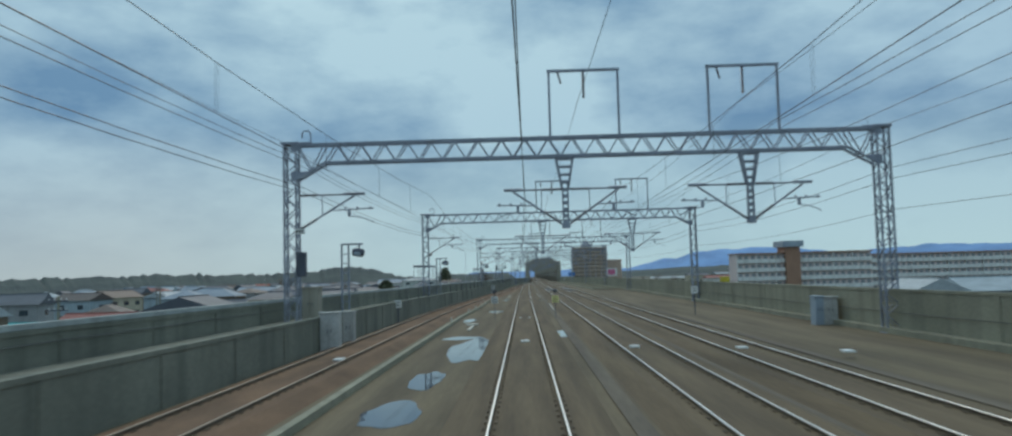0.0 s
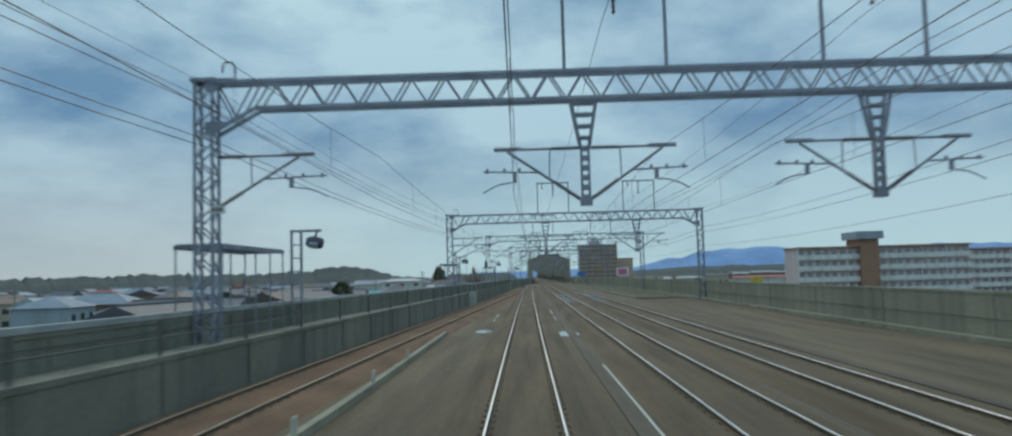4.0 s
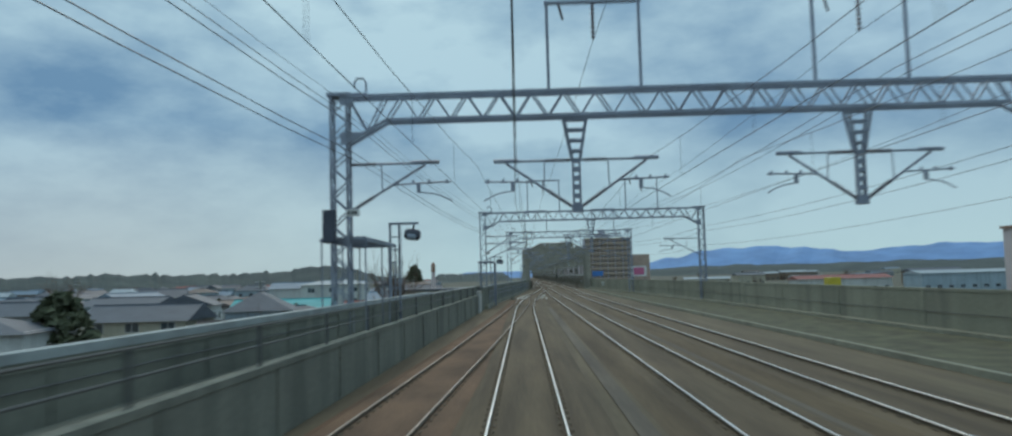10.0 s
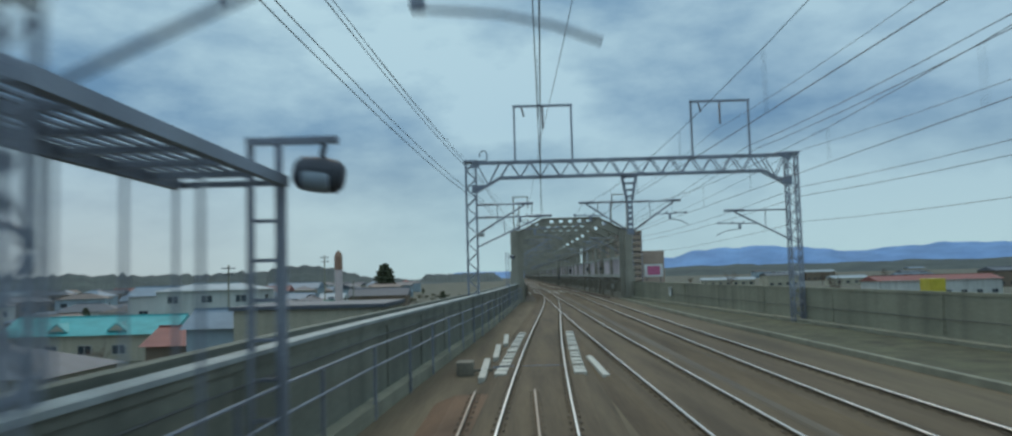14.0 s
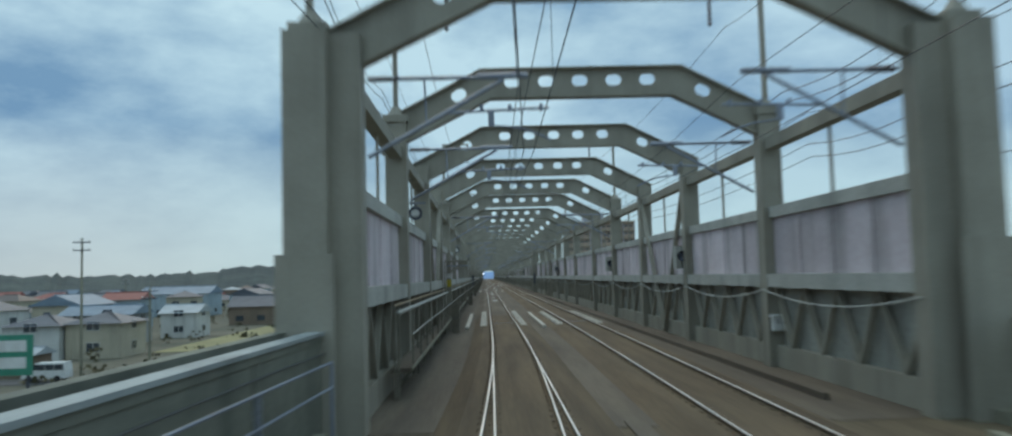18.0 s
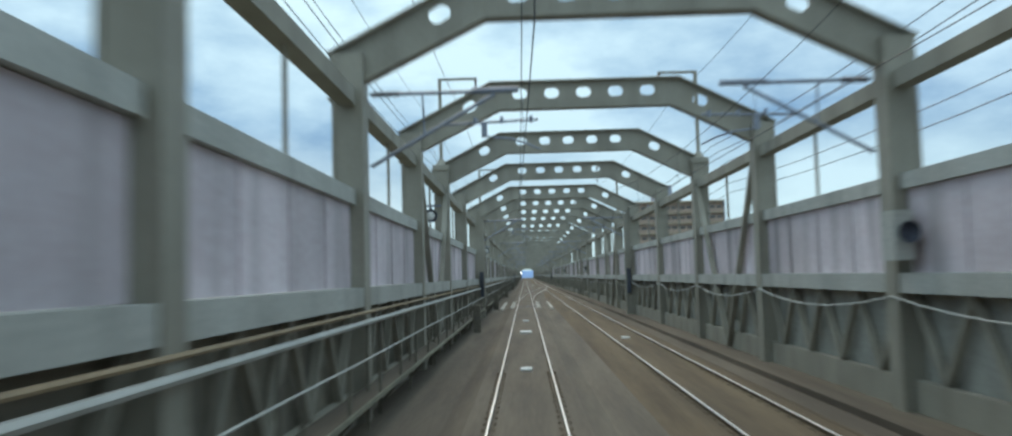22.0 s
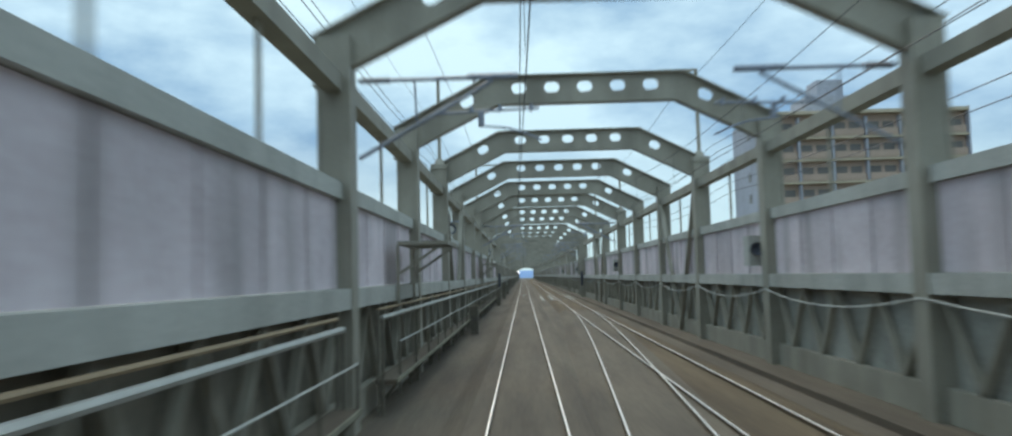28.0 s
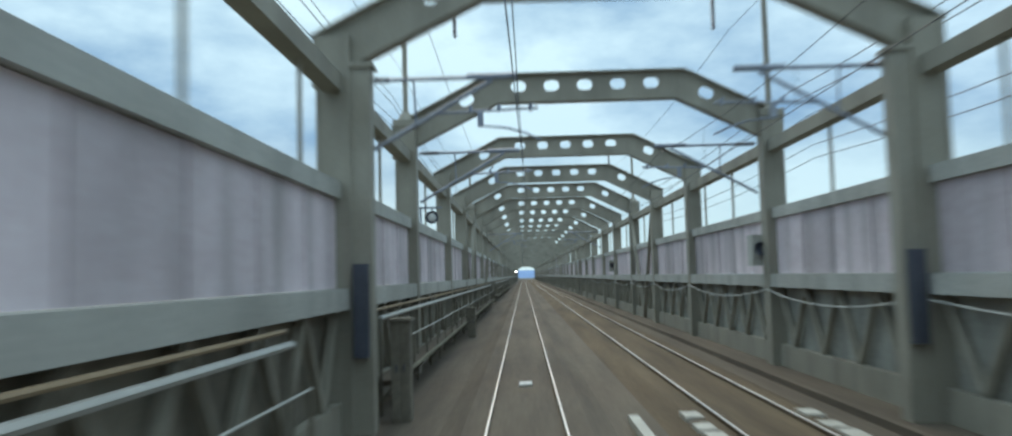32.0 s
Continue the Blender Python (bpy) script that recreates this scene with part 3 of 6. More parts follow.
def cantilever(parent, x, s, z, reach, y=0.0):
    """A bracket: top tube, sloping stay, registration tube, hanger and a bent pull-off arm."""
    key = (s, round(reach, 2))
    if key not in CANT:
        pieces = []
        bm = B()
        bar(bm, (0, 0, 0), (s * reach, 0, 0), 0.085, sides=6)
        bar(bm, (s * reach * 0.7, 0, 0.02), (s * reach * 1.02, 0, 0.02), 0.14, sides=6)
        pieces.append(("top_tube", bm, STEEL))
        bm = B()
        bar(bm, (0, 0, -1.6), (s * reach * 0.86, 0, -0.06), 0.09, sides=6)
        pieces.append(("stay_tube", bm, STEEL))
        bm = B()
        bar(bm, (s * reach * 0.5, 0, -0.72), (s * reach * 1.15, 0, -0.66), 0.06, sides=6)
        for f in (0.72, 0.9, 1.1):
            bar(bm, (s * reach * f, 0, -0.72), (s * reach * f, 0, -0.58), 0.09, sides=6)
        pieces.append(("registration_tube", bm, STEEL))
        bm = B()
        bar(bm, (s * reach * 0.36, 0, 0), (s * reach * 0.37, 0, -0.9), 0.045, sides=6)
        pieces.append(("hanger", bm, STEEL))
        bm = B()
        q = s * reach
        tube(bm, [(q * 0.78, 0, -0.68), (q * 0.78, 0, -1.0), (q * 0.84, 0, -1.02), (q * 0.95, 0, -1.06), (q * 1.06, 0, -1.17), (q * 1.16, 0, -1.32)], 0.024, 6)
        box(bm, q * 0.78 - 0.06, q * 0.78 + 0.06, -0.05, 0.05, -1.02, -0.7)
        pieces.append(("pull_off_arm", bm, STEEL))
        CANT[key] = [(n, mesh_of(g, n, m), m) for n, g, m in pieces]
    for n, me, m in CANT[key]:
        part(n, me, m, parent, at=pose(x, y, z))


GANTRIES = [
    (37.4, -10.6, 16.2, ((1.9, 1), (10.25, 1)), (1.3, 8.55)),
    (82.2, -9.9, 16.7, ((1.8, 1), (10.7, 1)), (1.25, 9.2)),
    (141.0, -7.9, 17.5, ((1.9, 1), (11.1, 1)), (1.15, 9.85)),
    (186.7, -6.2, 17.9, ((1.8, 1), (11.35, 1)), (0.95, 10.0)),
    (240.5, -3.9, 17.65, ((6.8, 1),), (0.6, 10.3)),
    (279.2, -1.95, 15.6, ((6.7, 1),), (0.5, 10.25)),
]
for y, xl, xr, masts, frames in GANTRIES:
    gantry(y, xl, xr, masts, frames)


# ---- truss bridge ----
# lit copy of the stained plate, lighter base for the east side
WEBPLATE_R = material("stained_lit_web_plate", (0.4, 0.395, 0.345), (0.28, 0.275, 0.235), 0.75, scale=1.6, fine=10, bump=0.06, dirt_amount=0.6)
PORTALS = [329.5, 338.9, 349.0, 359.2, 369.5, 379.9, 393.8, 404.2, 413.9, 423.8, 433.7, 444.3, 456.7, 466.5, 475.9, 485.7, 499.2, 509.6, 519.3, 529.5, 543.9, 554.2, 564.6, 574.5, 584.9, 594.8, 607.4, 617.7, 635.0, 645.1, 657.4, 668.0, 677.9, 688.8, 699.0]
y = 711.0
while y < BRIDGE_Y1:
    PORTALS += [y + 10.1 * k for k in range(5)]
    y += 54.0
MASTED = (329.5, 338.9, 369.5, 404.2, 433.7, 466.5, 499.2, 529.5, 564.6, 594.8, 617.7, 645.1, 677.9)
BRACED = (349.0, 423.8, 466.5, 509.6, 564.6, 607.4, 668.0)
KNEE_Z, TOP_Z = 7.55, 9.15


def portal_web():
    """The cross girder: a cranked plate with long holes, and flanges along both edges."""
    a, b = BX0 - 0.72, BX1 + 0.72
    run = 3.12
    outer = [(a, KNEE_Z - 0.95), (a, KNEE_Z), (a + run, TOP_Z), (b - run, TOP_Z), (b, KNEE_Z), (b, KNEE_Z - 0.95)]
    inner = [(b - run - 0.3, TOP_Z - 0.86), (a + run + 0.3, TOP_Z - 0.86)]
    loop = outer + inner
    bm = B()
    vs = [bm.verts.new((x, 0, z)) for x, z in loop]
    edges = [bm.edges.new((vs[i], vs[(i + 1) % len(vs)])) for i in range(len(vs))]
    holes = []
    for k in range(5):
        holes.append((BXC - 0.03 + 1.07 * (k - 2), TOP_Z - 0.36, 0.0))
    holes.append((BXC - 3.86, TOP_Z - 0.75, math.atan2(TOP_Z - KNEE_Z, run)))
    holes.append((BXC + 3.86, TOP_Z - 0.75, -math.atan2(TOP_Z - KNEE_Z, run)))
    for hx, hz, ang in holes:
        ring = []
        for i in range(16):
            t = math.tau * i / 16
            px = 0.185 * math.cos(t) + (0.07 if math.cos(t) > 0 else -0.07)
            pz = 0.185 * math.sin(t)
            ring.append(bm.verts.new((hx + px * math.cos(ang) - pz * math.sin(ang), 0, hz + px * math.sin(ang) + pz * math.cos(ang))))
        edges += [bm.edges.new((ring[i], ring[(i + 1) % 16])) for i in range(16)]
    bmesh.ops.triangle_fill(bm, use_beauty=True, use_dissolve=False, edges=edges)
    r = bmesh.ops.extrude_face_region(bm, geom=list(bm.faces))
    for v in r["geom"]:
        if isinstance(v, bmesh.types.BMVert):
            v.co.y += 0.06
    return mesh_of(bm, "girder_web", BRIDGE), outer, inner


WEB, WEB_OUT, WEB_IN = portal_web()


def ribbon(bm, pts, w, t):
    """A flat bar, w deep along y and t thick, bent through points in the cross plane."""
    rings = [[bm.verts.new((x, 0.03 + s * w / 2, z + u * t)) for s, u in ((-1, 0), (1, 0), (1, 1), (-1, 1))] for x, z in pts]
    for a, b in zip(rings, rings[1:]):
        for k in range(4):
            bm.faces.new((a[k], a[(k + 1) % 4], b[(k + 1) % 4], b[k]))
    bm.faces.new(rings[0][::-1])
    bm.faces.new(rings[-1])


def portal_flanges():
    bm = B()
    top = ribbon(bm, [(x, z) for x, z in WEB_OUT[1:5]], 0.42, 0.05)
    top = mesh_of(bm, "top_flange", BRIDGE)
    bm = B()
    ribbon(bm, [(x, z - 0.05) for x, z in [WEB_OUT[0]] + WEB_IN[::-1] + [WEB_OUT[5]]], 0.42, 0.05)
    return top, mesh_of(bm, "bottom_flange", BRIDGE)


def bridge_post(x):
    """An H column with stiffeners."""
    bm = B()
    box(bm, x - 0.03, x + 0.03, -0.22, 0.28, -0.9, KNEE_Z)
    for e in (-0.3, 0.3):
        box(bm, x + e - 0.03, x + e + 0.03, -0.27, 0.33, -0.9, KNEE_Z)
    for z in (0.6, 2.2, 4.4, 6.5):
        box(bm, x - 0.27, x + 0.27, -0.2, 0.26, z, z + 0.03)
    box(bm, x - 0.27, x + 0.27, -0.24, -0.2, -0.9, KNEE_Z)
    return mesh_of(bm, "bridge_post", BRIDGE)


FLANGE = portal_flanges()
POST_L, POST_R = bridge_post(BX0 - 0.28), bridge_post(BX1 + 0.28)


def feeder_mast(parent, x, s):
    bm = B()
    box(bm, x - 0.38, x + 0.38, -0.3, 0.38, KNEE_Z + 0.0, KNEE_Z + 0.22)
    lathe(bm, [(0.3, KNEE_Z + 0.22), (0.12, KNEE_Z + 0.5)], (x, 0, 0), sides=8)
    bar(bm, (x, 0, KNEE_Z + 0.4), (x, 0, KNEE_Z + 4.2), 0.14)
    bar(bm, (x + s * 0.07, 0, KNEE_Z + 4.2), (x - s * 1.7, 0, KNEE_Z + 4.2), 0.1)
    m = part("feeder_mast", bm, BRIDGE, parent, "mast with a bent top arm")
    insulator(m, (x - s * 1.65, 0, KNEE_Z + 4.15), (x - s * 1.65, 0, KNEE_Z + 2.9))


for y in PORTALS:
    g = thing("bridge_portal", pose(0, y, 0), "grey painted steel portal frame with oval holes in its girder", "bridge portal", "portal frames")
    part("girder_web", WEB, BRIDGE, g)
    part("top_flange", FLANGE[0], BRIDGE, g)
    part("bottom_flange", FLANGE[1], BRIDGE, g)
    part("post", POST_L, BRIDGE, g)
    part("post", POST_R, BRIDGE, g)
    if y in MASTED:
        for x, s in ((BX0 - 0.28, -1), (BX1 + 0.28, 1)):
            feeder_mast(g, x + (s * 0.7 if y < 335 else 0), s)

bm = B()
box(bm, BX0 - 1.2, BX1 + 1.2, BRIDGE_Y0 + 0.1, BRIDGE_Y1, -1.3, -0.3)
bridge_deck = solid("bridge_deck", bm, BRIDGE_BED, "dark deck of the truss bridge", "bridge deck", kind="structure")
for y in (330.4, 386.5, 450.5, 492.0, 536.5, 611.0, 626.0, 704.0, 760, 814, 868, 922, 976, 1030, 1084, 1138):
    bm = B()
    box(bm, BX0 - 0.8, BX1 + 0.8, y - 1.1, y + 1.1, GROUND - 0.2, -1.6)
    box(bm, BX0 - 1.1, BX1 + 1.1, y - 1.4, y + 1.4, -1.6, -1.3)
    part("pier", bm, CONCRETE, bridge_deck)

PMESH = {}


def side_bay(y0, y1, x, s, k):
    """One bay of the bridge's side between two portals."""
    L = y1 - y0
    bay = thing("noise_barrier", pose(x, y0, 0), "steel bridge barrier with pale pinkish panels between rails", "noise barrier", "noise barriers")
    key = (round(L, 1), s)
    if key not in PMESH:
        d = {}
        bm = B()
        box(bm, -0.18, 0.18, 0.3, L - 0.28, 6.4, 6.76)
        d["top_rail"] = (mesh_of(bm, "top_rail", BRIDGE), "")
        bm = B()
        box(bm, -0.16, 0.16, 0.3, L - 0.28, 4.27, 4.6)
        d["panel_rail"] = (mesh_of(bm, "panel_rail", LEDGE), "pale rail over the panels")
        bm = B()
        box(bm, -0.3, 0.2, 0.3, L - 0.28, 2.13, 2.53) if s > 0 else box(bm, -0.2, 0.3, 0.3, L - 0.28, 2.13, 2.53)
        d["ledge"] = (mesh_of(bm, "ledge", LEDGE), "pale steel ledge beam")
        bm = B()
        box(bm, -0.1, 0.1, 0.3, L - 0.28, -0.6, 0.35)
        d["kerb_beam"] = (mesh_of(bm, "kerb_beam", BRIDGE), "")
        PMESH[key] = d
        n = max(2, int(round(L / 2.4)))
        w = (L - 0.6) / n
        bm = B()
        box(bm, -0.04, 0.04, 0.02, w - 0.02, 2.54, 4.26)
        box(bm, -0.07, 0.07, 0.0, 0.06, 2.54, 4.26)
        d["panel"] = (mesh_of(bm, "panel", PANEL), n, w)
        bm = B()
        for i in range(n * 2):
            a, b = 0.3 + i * w / 2, 0.3 + (i + 1) * w / 2
            za, zb = (0.35, 2.13) if i % 2 else (2.13, 0.35)
            bar(bm, (0, a, za), (0, b, zb), 0.16, 0.12)
        d["lattice"] = (mesh_of(bm, "lattice", BRIDGE), "")
        bm = B()
        # west plates get the shade-dark copy, east plates the lit one
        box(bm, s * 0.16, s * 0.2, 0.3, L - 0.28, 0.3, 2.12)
        d["web_plate"] = (mesh_of(bm, "web_plate", WEBPLATE if s < 0 else WEBPLATE_R), "stained plate behind the lattice, side light in its colour")
        bm = B()
        for i in range(n):
            box(bm, -0.04, 0.04, 0.3 + i * w + 0.02, 0.3 + (i + 1) * w - 0.02, 2.54, 4.26)
            box(bm, -0.07, 0.07, 0.3 + i * w, 0.3 + i * w + 0.06, 2.54, 4.26)
            bar(bm, (0, 0.3 + i * w, 4.6), (0, 0.3 + i * w, 6.4), 0.07)
        d["far_panel"] = (mesh_of(bm, "panel", PANEL), "")
        bm = B()
        bar(bm, (0, 0, 4.6), (0, 0, 6.4), 0.07)
        d["upright"] = (mesh_of(bm, "upright", BRIDGE), "")
        for name, a in (("near_brace", 0.35), ("far_brace", L - 0.35)):
            bm = B()
            bar(bm, (-s * 0.2, a, 6.4), (-s * 0.2, L / 2, -0.2), 0.2, 0.16)
            d[name] = (mesh_of(bm, "diagonal_brace", BRIDGE), "")
    d = PMESH[key]
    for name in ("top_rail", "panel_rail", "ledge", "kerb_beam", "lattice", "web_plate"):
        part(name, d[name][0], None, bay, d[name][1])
    if y0 in BRACED or (y0 > 700 and k % 5 == 2):
        part("diagonal_brace", d["near_brace"][0], None, bay)
        part("diagonal_brace", d["far_brace"][0], None, bay)
    if y0 > 760:
        part("panel", d["far_panel"][0], None, bay)
        return
    me, n, w = d["panel"]
    for i in range(2, n, 2):
        part("upright", d["upright"][0], None, bay, at=pose(0, 0.3 + i * w, 0))
    for i in range(n):
        part("panel", me, None, bay, at=pose(0, 0.3 + i * w, 0))


for k, (ya, yb) in enumerate(zip(PORTALS, PORTALS[1:])):
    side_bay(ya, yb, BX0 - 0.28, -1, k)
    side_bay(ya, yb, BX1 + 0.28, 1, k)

for x in (BXC - 6.56, BXC + 6.56):
    t = thing("bridge_end_post", pose(x, BRIDGE_Y0 - 0.15, 0), "heavy grey end column of the truss bridge", "column", "bridge end columns")
    bm = B()
    box(bm, -0.42, 0.42, -0.3, 0.6, -0.9, 7.55)
    part("column", bm, BRIDGE, t)
    bm = B()
    box(bm, -0.55, 0.55, -0.42, -0.31, -0.3, 3.2)
    part("base_plate", bm, BRIDGE, t)


for y in (456.7, 635.0):
    for x, s in ((BX0 + 0.24, 1), (BX1 - 0.24, -1)):
        t = thing("anchor_column", pose(x, y, 0), "broad grey box column against a bridge portal post", "column", "anchor columns")
        bm = B()
        box(bm, -0.2, 0.2, -0.2, 0.24, -0.3, 6.9)
        part("column", bm, BRIDGE, t)
        bm = B()
        box(bm, -0.27, 0.27, -0.27, 0.31, 6.9, 6.98)
        part("cap", bm, BRIDGE, t)
        bm = B()
        box(bm, -0.14, 0.14, -0.42, -0.22, 1.2, 3.0)
        part("weight_stack", bm, DARKSTEEL, t, "dark stack of balance weights")


# ---- distance: hills and mountains ----
HILL = material("wooded_hill", (0.085, 0.10, 0.09), (0.055, 0.068, 0.068), 0.95, scale=60, fine=0.08, bump=0.6)
# the blue base colour holds the distance haze over the far ridges
MOUNT = material("haze_blue_mountain", (0.2, 0.33, 0.56), (0.17, 0.28, 0.48), 1.0, scale=300, fine=0.01, bump=0.0)


def ridge(name, mat, label, dist, a0, a1, base, amp, seed, n=160, cy=300.0, lump=0.0):
    """A ridge on an arc round the line; angles from straight ahead, to the right."""
    bm = B()
    rows = []
    for i in range(n + 1):
        a = radians(a0 + (a1 - a0) * i / n)
        u = i / n * (a1 - a0) / 10
        h = base + amp * (noise.noise((u * 1.3, seed, 0.0)) + 0.5 * noise.noise((u * 4.1, seed, 3.0))) + lump * noise.noise((u * (40 if lump < 10 else 9), seed, 7.0))
        h = max(h, base * 0.25)
        fade = min(1.0, i / n * 8, (1 - i / n) * 8)
        row = []
        for d, f in ((dist, 0.0), (dist * 1.06, 0.55 + 0.1 * noise.noise((u * 9, seed, 1.0))), (dist * 1.12, 1.0), (dist * 1.35, 0.3)):
            row.append(bm.verts.new((d * math.sin(a), cy + d * math.cos(a), GROUND - 0.3 + f * fade * (h - GROUND))))
        rows.append(row)
    for p, q in zip(rows, rows[1:]):
        for k in range(3):
            bm.faces.new((p[k], q[k], q[k + 1], p[k + 1]))
    return solid(name, bm, mat, label, "hill", kind="structure")


ridge("backdrop_mountains", MOUNT, "distant mountain range with blue haze in its colour", 3300, 4, 75, 88, 42, 2.0, cy=300, lump=14)
ridge("backdrop_hills_east", HILL, "dark wooded hills in front of the mountains", 1500, 2, 80, 13, 7, 5.0, lump=3)
ridge("backdrop_hills_west", HILL, "low dark wooded hills behind the town", 1150, -80, -5, 20, 12, 8.0, lump=6, n=260)
ridge("backdrop_wood", HILL, "wooded rise beyond the bridge", 1000, -9, -0.8, 9, 3, 11.0, lump=3, n=80, cy=600)

ridge("backdrop_far_hills", MOUNT, "low far hills beyond the bridge, haze put into their blue", 2600, -6, 6, 20, 5, 14.0, n=60, cy=600)


# ---- houses ----
WALLS = [material("house_wall_" + n, c, tuple(k * 0.85 for k in c), 0.85, scale=3, fine=8, dirt_amount=0.3) for n, c in (("white", (0.62, 0.62, 0.58)), ("cream", (0.5, 0.45, 0.34)), ("grey", (0.34, 0.35, 0.35)), ("brown", (0.24, 0.18, 0.13)), ("pale_blue", (0.38, 0.46, 0.5)))]
ROOFS = [material("house_roof_" + n, c, tuple(k * 0.8 for k in c), 0.6, scale=2, fine=9, stretch=(1, 1, 3)) for n, c in (("slate", (0.11, 0.12, 0.14)), ("brown", (0.12, 0.095, 0.085)), ("red", (0.3, 0.1, 0.08)), ("blue_grey", (0.2, 0.26, 0.32)), ("pale", (0.4, 0.44, 0.46)), ("turquoise", (0.10, 0.42, 0.42)))]
GLASS = material("dark_window_glass", (0.06, 0.075, 0.085), (0.04, 0.05, 0.06), 0.15, bump=0, spec=0.8)
FRAME = material("window_frame", (0.55, 0.55, 0.53), (0.48, 0.48, 0.46), 0.5, bump=0)


def window(parent, x, y, z, w, h, face="y", sgn=-1, panes=True):
    """A window set 4 cm proud, with frame and pane."""
    bm = B()
    o = 0.05
    if face == "y":
        box(bm, x - w / 2, x + w / 2, y, y + sgn * o, z, z + h)
    else:
        box(bm, y, y + sgn * o, x - w / 2, x + w / 2, z, z + h)
    wi = part("window", bm, FRAME if panes else GLASS, parent)
    if not panes:
        return
    for k in (-1, 1):
        bm = B()
        c = x + k * w / 4
        q = w / 4 - 0.05
        if face == "y":
            box(bm, c - q, c + q, y + sgn * o, y + sgn * (o + 0.015), z + 0.06, z + h - 0.06)
        else:
            box(bm, y + sgn * o, y + sgn * (o + 0.015), c - q, c + q, z + 0.06, z + h - 0.06)
        part("pane", bm, GLASS, wi)


def house(x, y, w, d, h, wall, roof, label, hip=False, turn=0.0, rise=1.7, storeys=2):
    t = thing("house", pose(x, y, GROUND, 0, 0, turn), label, "house", "houses of the town")
    bm = B()
    box(bm, -w / 2, w / 2, -d / 2, d / 2, -0.2, h)
    if not hip:
        for s in (-1, 1):
            v = [bm.verts.new(q) for q in ((s * w / 2, -d / 2, h), (s * w / 2, d / 2, h), (s * w / 2, 0, h + rise))]
            bm.faces.new(v)
    part("wall", bm, wall, t)
    bm = B()
    e, o = 0.5, 0.45
    k = w / 2 - (d / 2 if hip else -o)
    low = [(-w / 2 - o, -d / 2 - e, h - 0.15), (w / 2 + o, -d / 2 - e, h - 0.15), (w / 2 + o, d / 2 + e, h - 0.15), (-w / 2 - o, d / 2 + e, h - 0.15)]
    top = [(-k, 0, h + rise), (k, 0, h + rise)]
    lo = [bm.verts.new(q) for q in low]
    hi = [bm.verts.new(q) for q in top]
    bm.faces.new((lo[0], lo[1], hi[1], hi[0]))
    bm.faces.new((lo[2], lo[3], hi[0], hi[1]))
    bm.faces.new((lo[1], lo[2], hi[1]))
    bm.faces.new((lo[3], lo[0], hi[0]))
    bm.faces.new(lo[::-1])
    roof_ob = part("roof", bm, roof, t)
    bm = B()
    bar(bm, (-k, 0, h + rise + 0.03), (k, 0, h + rise + 0.03), 0.28, 0.16)
    part("ridge_cap", bm, roof, roof_ob)
    for s in range(storeys):
        z = 0.9 + s * 2.7
        n = max(1, int(w / 4))
        for i in range(n):
            window(t, -w / 2 + (i + 0.5) * w / n, -d / 2, z, 1.7, 1.15, panes=x > -72 and y < 480)
        window(t, 0.0, w / 2, z, 1.5, 1.1, "x", 1, panes=x > -72 and y < 480)
    return t


R = random.Random(7)
WN = ("white", "cream", "grey", "brown", "pale blue")
RN = ("dark slate", "brown", "red", "blue grey", "pale metal", "turquoise")
long_house = house(-52.5, 340, 21, 9, 3.4, WALLS[1], ROOFS[5], "long low house with a bright turquoise metal roof", rise=2.0, storeys=1)
for x in (-3.5, 3.8):
    bm = B()
    v = [bm.verts.new(q) for q in ((x - 1.3, -4.4, 3.7), (x + 1.3, -4.4, 3.7), (x, -4.4, 4.75), (x, -1.6, 4.75), (x - 1.3, -3.9, 3.7), (x + 1.3, -3.9, 3.7))]
    for q in ((0, 1, 2), (0, 2, 3, 4), (1, 5, 3, 2), (4, 3, 5), (0, 4, 5, 1)):
        bm.faces.new([v[k] for k in q])
    part("dormer", bm, ROOFS[5], long_house, "small gabled dormer")
    bm = B()
    v = [bm.verts.new(q) for q in ((x - 0.9, -4.44, 3.8), (x + 0.9, -4.44, 3.8), (x, -4.44, 4.55), (x - 0.9, -4.41, 3.8), (x + 0.9, -4.41, 3.8), (x, -4.41, 4.55))]
    for q in ((0, 1, 2), (5, 4, 3), (0, 3, 4, 1), (1, 4, 5, 2), (2, 5, 3, 0)):
        bm.faces.new([v[k] for k in q])
    part("gable_board", bm, WALLS[1], long_house, "cream gable board")
house(-46.2, 363, 15.5, 8, 8.3, WALLS[0], ROOFS[4], "long white three storey building with a pale low roof", hip=True, rise=0.9, storeys=3)
house(-30, 312, 5.5, 8, 3.9, WALLS[3], ROOFS[2], "small house with a red metal roof", rise=1.4, storeys=1)
house(-25, 306, 4.2, 6, 5.6, WALLS[4], ROOFS[3], "tall narrow blue grey shed", rise=1.4, storeys=1)
house(-47, 262, 13, 9, 5.0, WALLS[1], ROOFS[0], "cream house with a dark slate roof", rise=1.8)
house(-30, 247, 9, 8, 3.4, WALLS[1], ROOFS[1], "small cream house with a brown roof", rise=1.8, storeys=1)
house(-38, 292, 16, 10, 3.6, WALLS[1], ROOFS[0], "low cream house with a dark slate roof", hip=True, storeys=1)
house(-70, 110, 22, 10, 3.6, WALLS[2], ROOFS[5], "long green roofed shed beside the tracks", rise=1.0, storeys=1)
